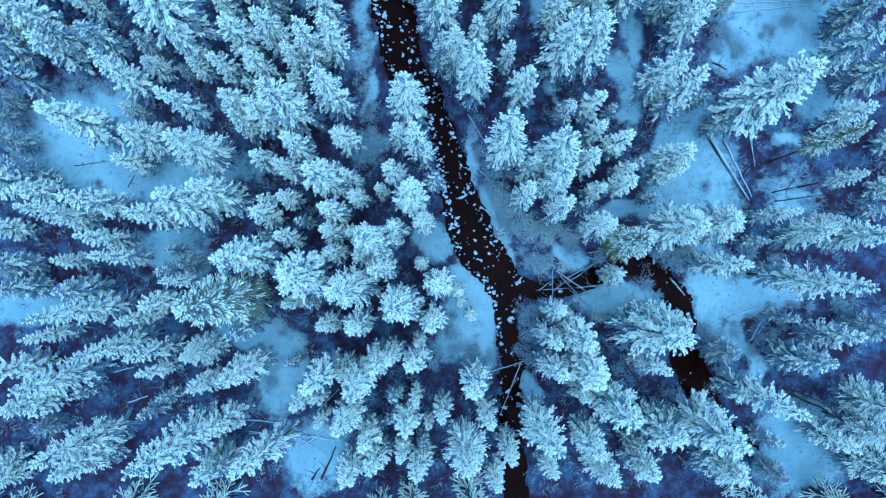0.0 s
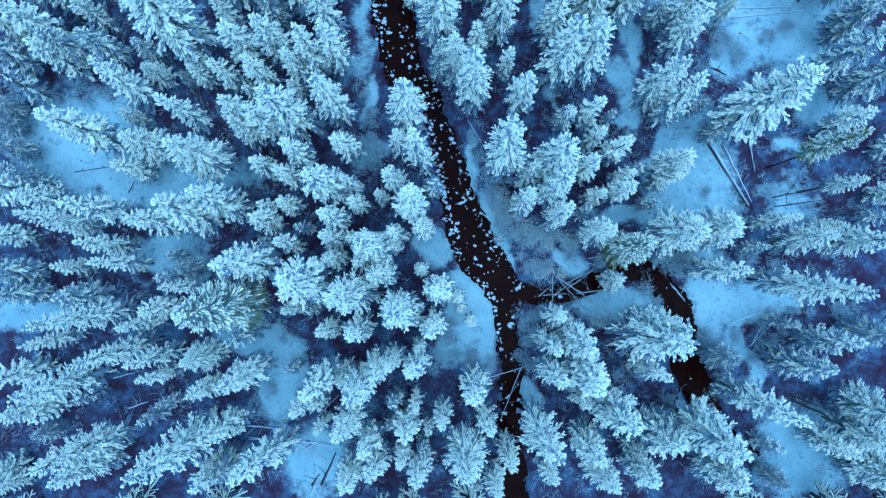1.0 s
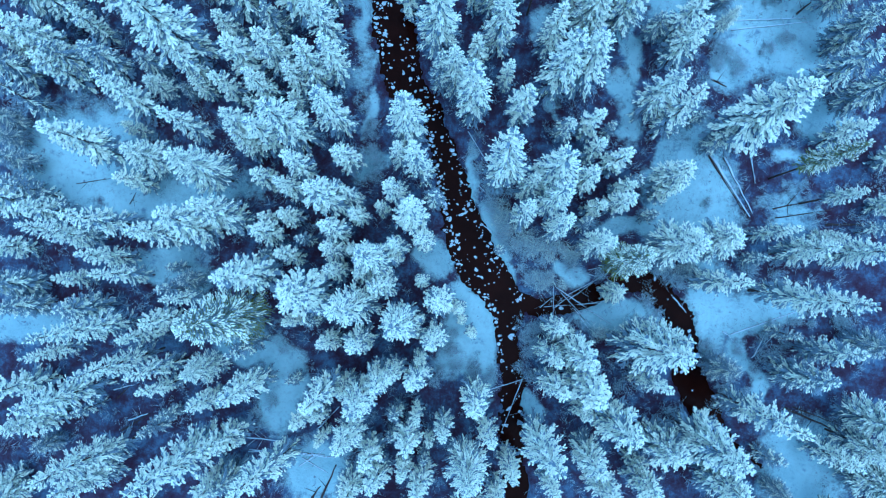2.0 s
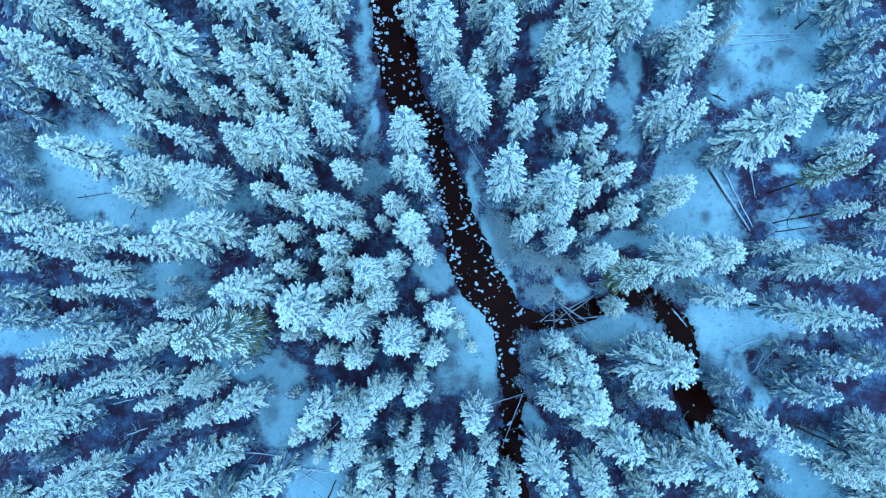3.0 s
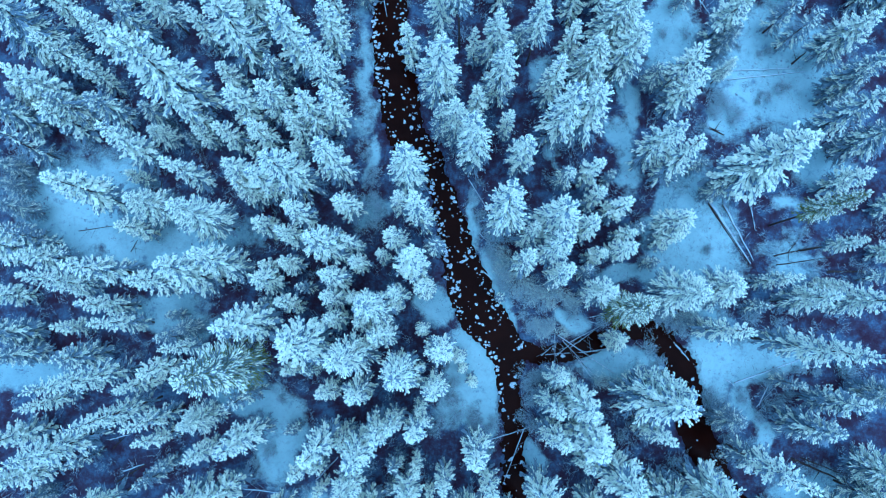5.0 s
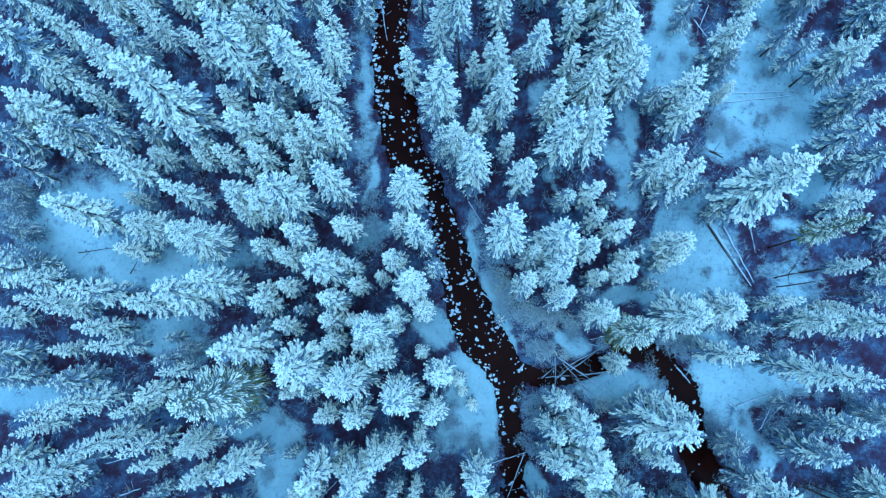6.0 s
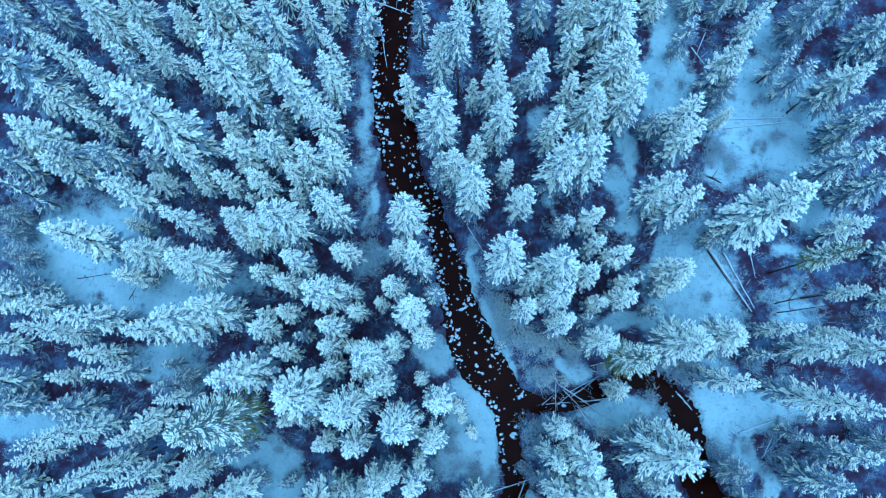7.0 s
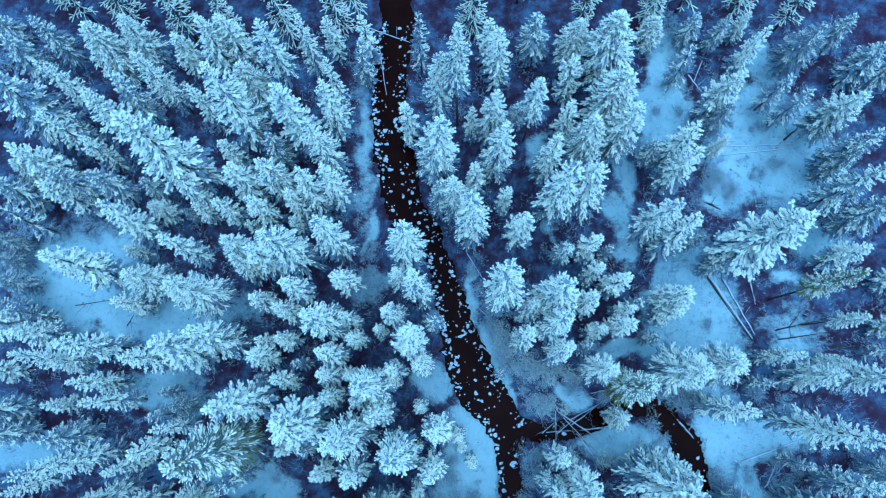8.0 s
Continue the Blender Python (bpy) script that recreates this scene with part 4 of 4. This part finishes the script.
for row in ((25.6, 12.5, 29.3, 6.3, 0.17), (26.9, 12.2, 29.6, 6.6, 0.13), (29.4, 13.3, 29.9, 9.8, 0.08), (27.3, -5.2, 35.6, -2.3, 0.085), (29.5, -7.3, 30.6, -5.1, 0.08),
            (27.6, 25.8, 35.4, 26.1, 0.07), (27.8, 24.9, 35.6, 25.7, 0.08),
            (26.6, 35.3, 25.5, 32.8, 0.07), (25.0, 33.7, 26.3, 31.8, 0.09), (21.8, -1.5, 23.1, -3.1, 0.10),
            (-20.4, -15.2, -16.6, -15.6, 0.07), (-19.8, -16.4, -16.6, -16.7, 0.08), (-31.8, -13.6, -29.8, -12.9, 0.10), (-33.2, -10.6, -31.2, -10.1, 0.08),
            (-14.6, -16.8, -11.4, -17.2, 0.08), (-14.9, -18.0, -12.4, -16.4, 0.07)):
    fallen_log(*row)
for row in ((10.3, -0.6, 15.7, -4.3, 0.11, 0.2, 0.1), (11.3, -1.4, 14.7, 0.4, 0.08, 0.3, 0.1), (11.5, -1.8, 14.0, -0.1, 0.08, 0.4, 0.1), (10.0, -0.5, 10.0, -3.2, 0.08, 0.3, 0.1), (10.1, -2.6, 11.9, -1.2, 0.07, 0.3, 0.3),
            (8.7, -2.6, 9.9, -1.6, 0.07, 0.2, 0.1), (12.4, -2.3, 14.8, -2.1, 0.07, 0.1, 0.1), (11.9, -2.6, 13.6, -4.3, 0.08, 0.3, 0.1), (10.7, -1.1, 12.9, -3.4, 0.07, 0.4, 0.2), (9.1, -2.5, 11.4, -2.3, 0.07, 0.2, 0.3), (13.5, 1.1, 15.2, 1.5, 0.08), (13.5, 0.7, 15.8, 0.0, 0.08, 0.0, 0.2)):
    fallen_log(*row[:4], row[4] * 0.6, *row[5:])
for row in ((6.9, -9.6, 4.8, -14.8, 0.09, 0.3, 0.2), (3.5, -10.6, 7.5, -9.4, 0.10, 0.2, 0.1), (-7.4, 37.0, -6.6, 31.8, 0.11, 0.5, 0.5), (-8.6, 39.6, -4.2, 38.0, 0.12, 0.1, 0.1)):
    fallen_log(*row[:4], row[4] * 0.6, *row[5:])

# trunks laid bare by the wind; the first is added as the shaded side of a snowy log
for row in ((25.35, 12.4, 29.1, 6.15, 0.09), (34.3, 26.5, 35.8, 27.7, 0.11), (25.4, 20.2, 27.2, 19.2, 0.13), (32.3, -12.3, 37.4, -14.5, 0.13), (33.1, -12.2, 36.7, -13.6, 0.07), (-12.7, -21.0, -11.2, -17.8, 0.12), (-13.6, -21.0, -12.8, -19.9, 0.1), (-32.8, -11.4, -31.7, -10.3, 0.08), (-32.4, -14.6, -29.6, -12.9, 0.1), (-11.8, 8.4, -10.9, 9.3, 0.05), (31.6, 7.1, 35.9, 8.0, 0.08), (31.8, 6.2, 37.5, 7.0, 0.06), (36.7, 5.5, 40.3, 5.6, 0.12), (33.0, 7.4, 34.4, 9.1, 0.05), (-14.3, 6.0, -12.9, 5.6, 0.07), (-32.0, 7.7, -31.4, 8.9, 0.06), (-37.4, 9.8, -34.0, 10.3, 0.05), (-29.2, 13.4, -29.2, 15.1, 0.06)):
    fallen_log(*row, stubs=2, bare=True)
# thin snowy poles
for row in ((1.7, 14.9, 3.8, 11.4, 0.05), (2.9, 5.8, 5.8, 3.4, 0.06), (2.7, 9.5, 5.1, 7.0, 0.05), (12.1, -2.7, 13.4, -4.6, 0.06), (12.6, -2.3, 15.4, -1.9, 0.05), (-20.4, -15.2, -16.5, -15.6, 0.08), (-19.9, -16.6, -17.6, -16.6, 0.06), (-14.9, -16.7, -12.4, -16.9, 0.1), (-14.6, -17.2, -12.1, -18.6, 0.08), (-13.1, -14.4, -11.0, -12.2, 0.09), (29.2, 14.2, 29.9, 9.7, 0.06), (26.5, -4.9, 27.3, -5.5, 0.06), (29.2, -7.5, 31.1, -5.6, 0.05)):
    fallen_log(*row, stubs=2)


# ---- ice floes on the river ----
FLOES = []
random.seed(41)
for k in range(7):
    n = random.choice((6, 7, 8))
    rim = [(math.cos(6.283 * i / n), math.sin(6.283 * i / n)) for i in range(n)]
    rr = [random.uniform(0.55, 1.1) for _ in range(n)]
    V = [(c * r, s * r * 0.8, -0.1) for (c, s), r in zip(rim, rr)] + [(c * r, s * r * 0.8, 0.06) for (c, s), r in zip(rim, rr)] + [(c * r * 0.75, s * r * 0.6, 0.11) for (c, s), r in zip(rim, rr)]
    Fs = [(i, (i + 1) % n, n + (i + 1) % n, n + i) for i in range(n)] + [(n + i, n + (i + 1) % n, 2 * n + (i + 1) % n, 2 * n + i) for i in range(n)] + [tuple(2 * n + i for i in range(n))]
    FLOES.append(mesh_of("ice_floe", V, Fs, ICE))
made = 0
while made < 190:
    course = BRANCH if random.random() < 0.06 else MAIN
    i = random.randrange(1, len(course) - 2)
    s, (ax, ay, aw), (bx, by, bw) = random.random(), course[i], course[i + 1]
    if random.random() > math.hypot(bx - ax, by - ay) / 6 or not -17 < ay < 46:
        continue
    off = math.copysign(abs(random.uniform(-1, 1)) ** 0.6, random.uniform(-1, 1)) * (aw - 0.05)
    d = Vector((by - ay, ax - bx, 0)).normalized() * off
    x, y = ax + s * (bx - ax) + d.x, ay + s * (by - ay) + d.y
    if float(river_distance(x, y)) > -0.12 or y < -3 and random.random() < 0.6:
        continue
    size = random.choice((0.08, 0.11, 0.14, 0.16, 0.19, 0.22, 0.25)) * random.uniform(0.8, 1.2)
    ob = new("ice_floe", random.choice(FLOES))
    ob.matrix_basis = pose(x, y, -0.32, 0, 0, random.uniform(0, 360)) @ Matrix.Diagonal((size * random.uniform(0.9, 1.7), size, 0.6, 1))
    tagged(ob, "small white ice floe drifting on dark river water", "ice floe", "ice floes on the river")
    made += 1

# fine ice crumbs between the floes and along the banks
V, Fs = [], []
made = 0
while made < 560:
    shelf = made >= 430
    course = BRANCH if random.random() < 0.10 and not shelf else MAIN
    i = random.randrange(1, len(course) - 2)
    s, (ax, ay, aw), (bx, by, bw) = random.random(), course[i], course[i + 1]
    if random.random() > math.hypot(bx - ax, by - ay) / 5 or not -17 < ay < 46:
        continue
    d = Vector((by - ay, ax - bx, 0)).normalized() * (random.uniform(0.72, 1.15) * aw if shelf else math.copysign(random.random() ** 0.45, random.uniform(-1, 1)) * (aw + 0.1))
    x, y = ax + s * (bx - ax) + d.x, ay + s * (by - ay) + d.y
    if float(river_distance(x, y)) > -0.02 or y < -3 and random.random() < 0.5:
        continue
    n, size, first, turn = 5, random.uniform(0.07, 0.20) if shelf else random.uniform(0.03, 0.085), len(V), random.uniform(0, 6.28)
    for z, k in ((-0.37, 1.0), (-0.29, 1.0), (-0.265, 0.7)):
        V += [(x + math.cos(turn + 6.283 * j / n) * size * k * (1.5 if j == 0 else 1), y + math.sin(turn + 6.283 * j / n) * size * k, z) for j in range(n)]
    for ring in (0, n):
        Fs += [(first + ring + j, first + ring + (j + 1) % n, first + ring + n + (j + 1) % n, first + ring + n + j) for j in range(n)]
    Fs.append(tuple(first + 2 * n + j for j in range(n)))
    made += 1
tagged(new("ice_crumbs", mesh_of("ice_crumbs", V, Fs, ICE)), "small crumbs of ice floating along the river banks", "ice", kind="stuff")
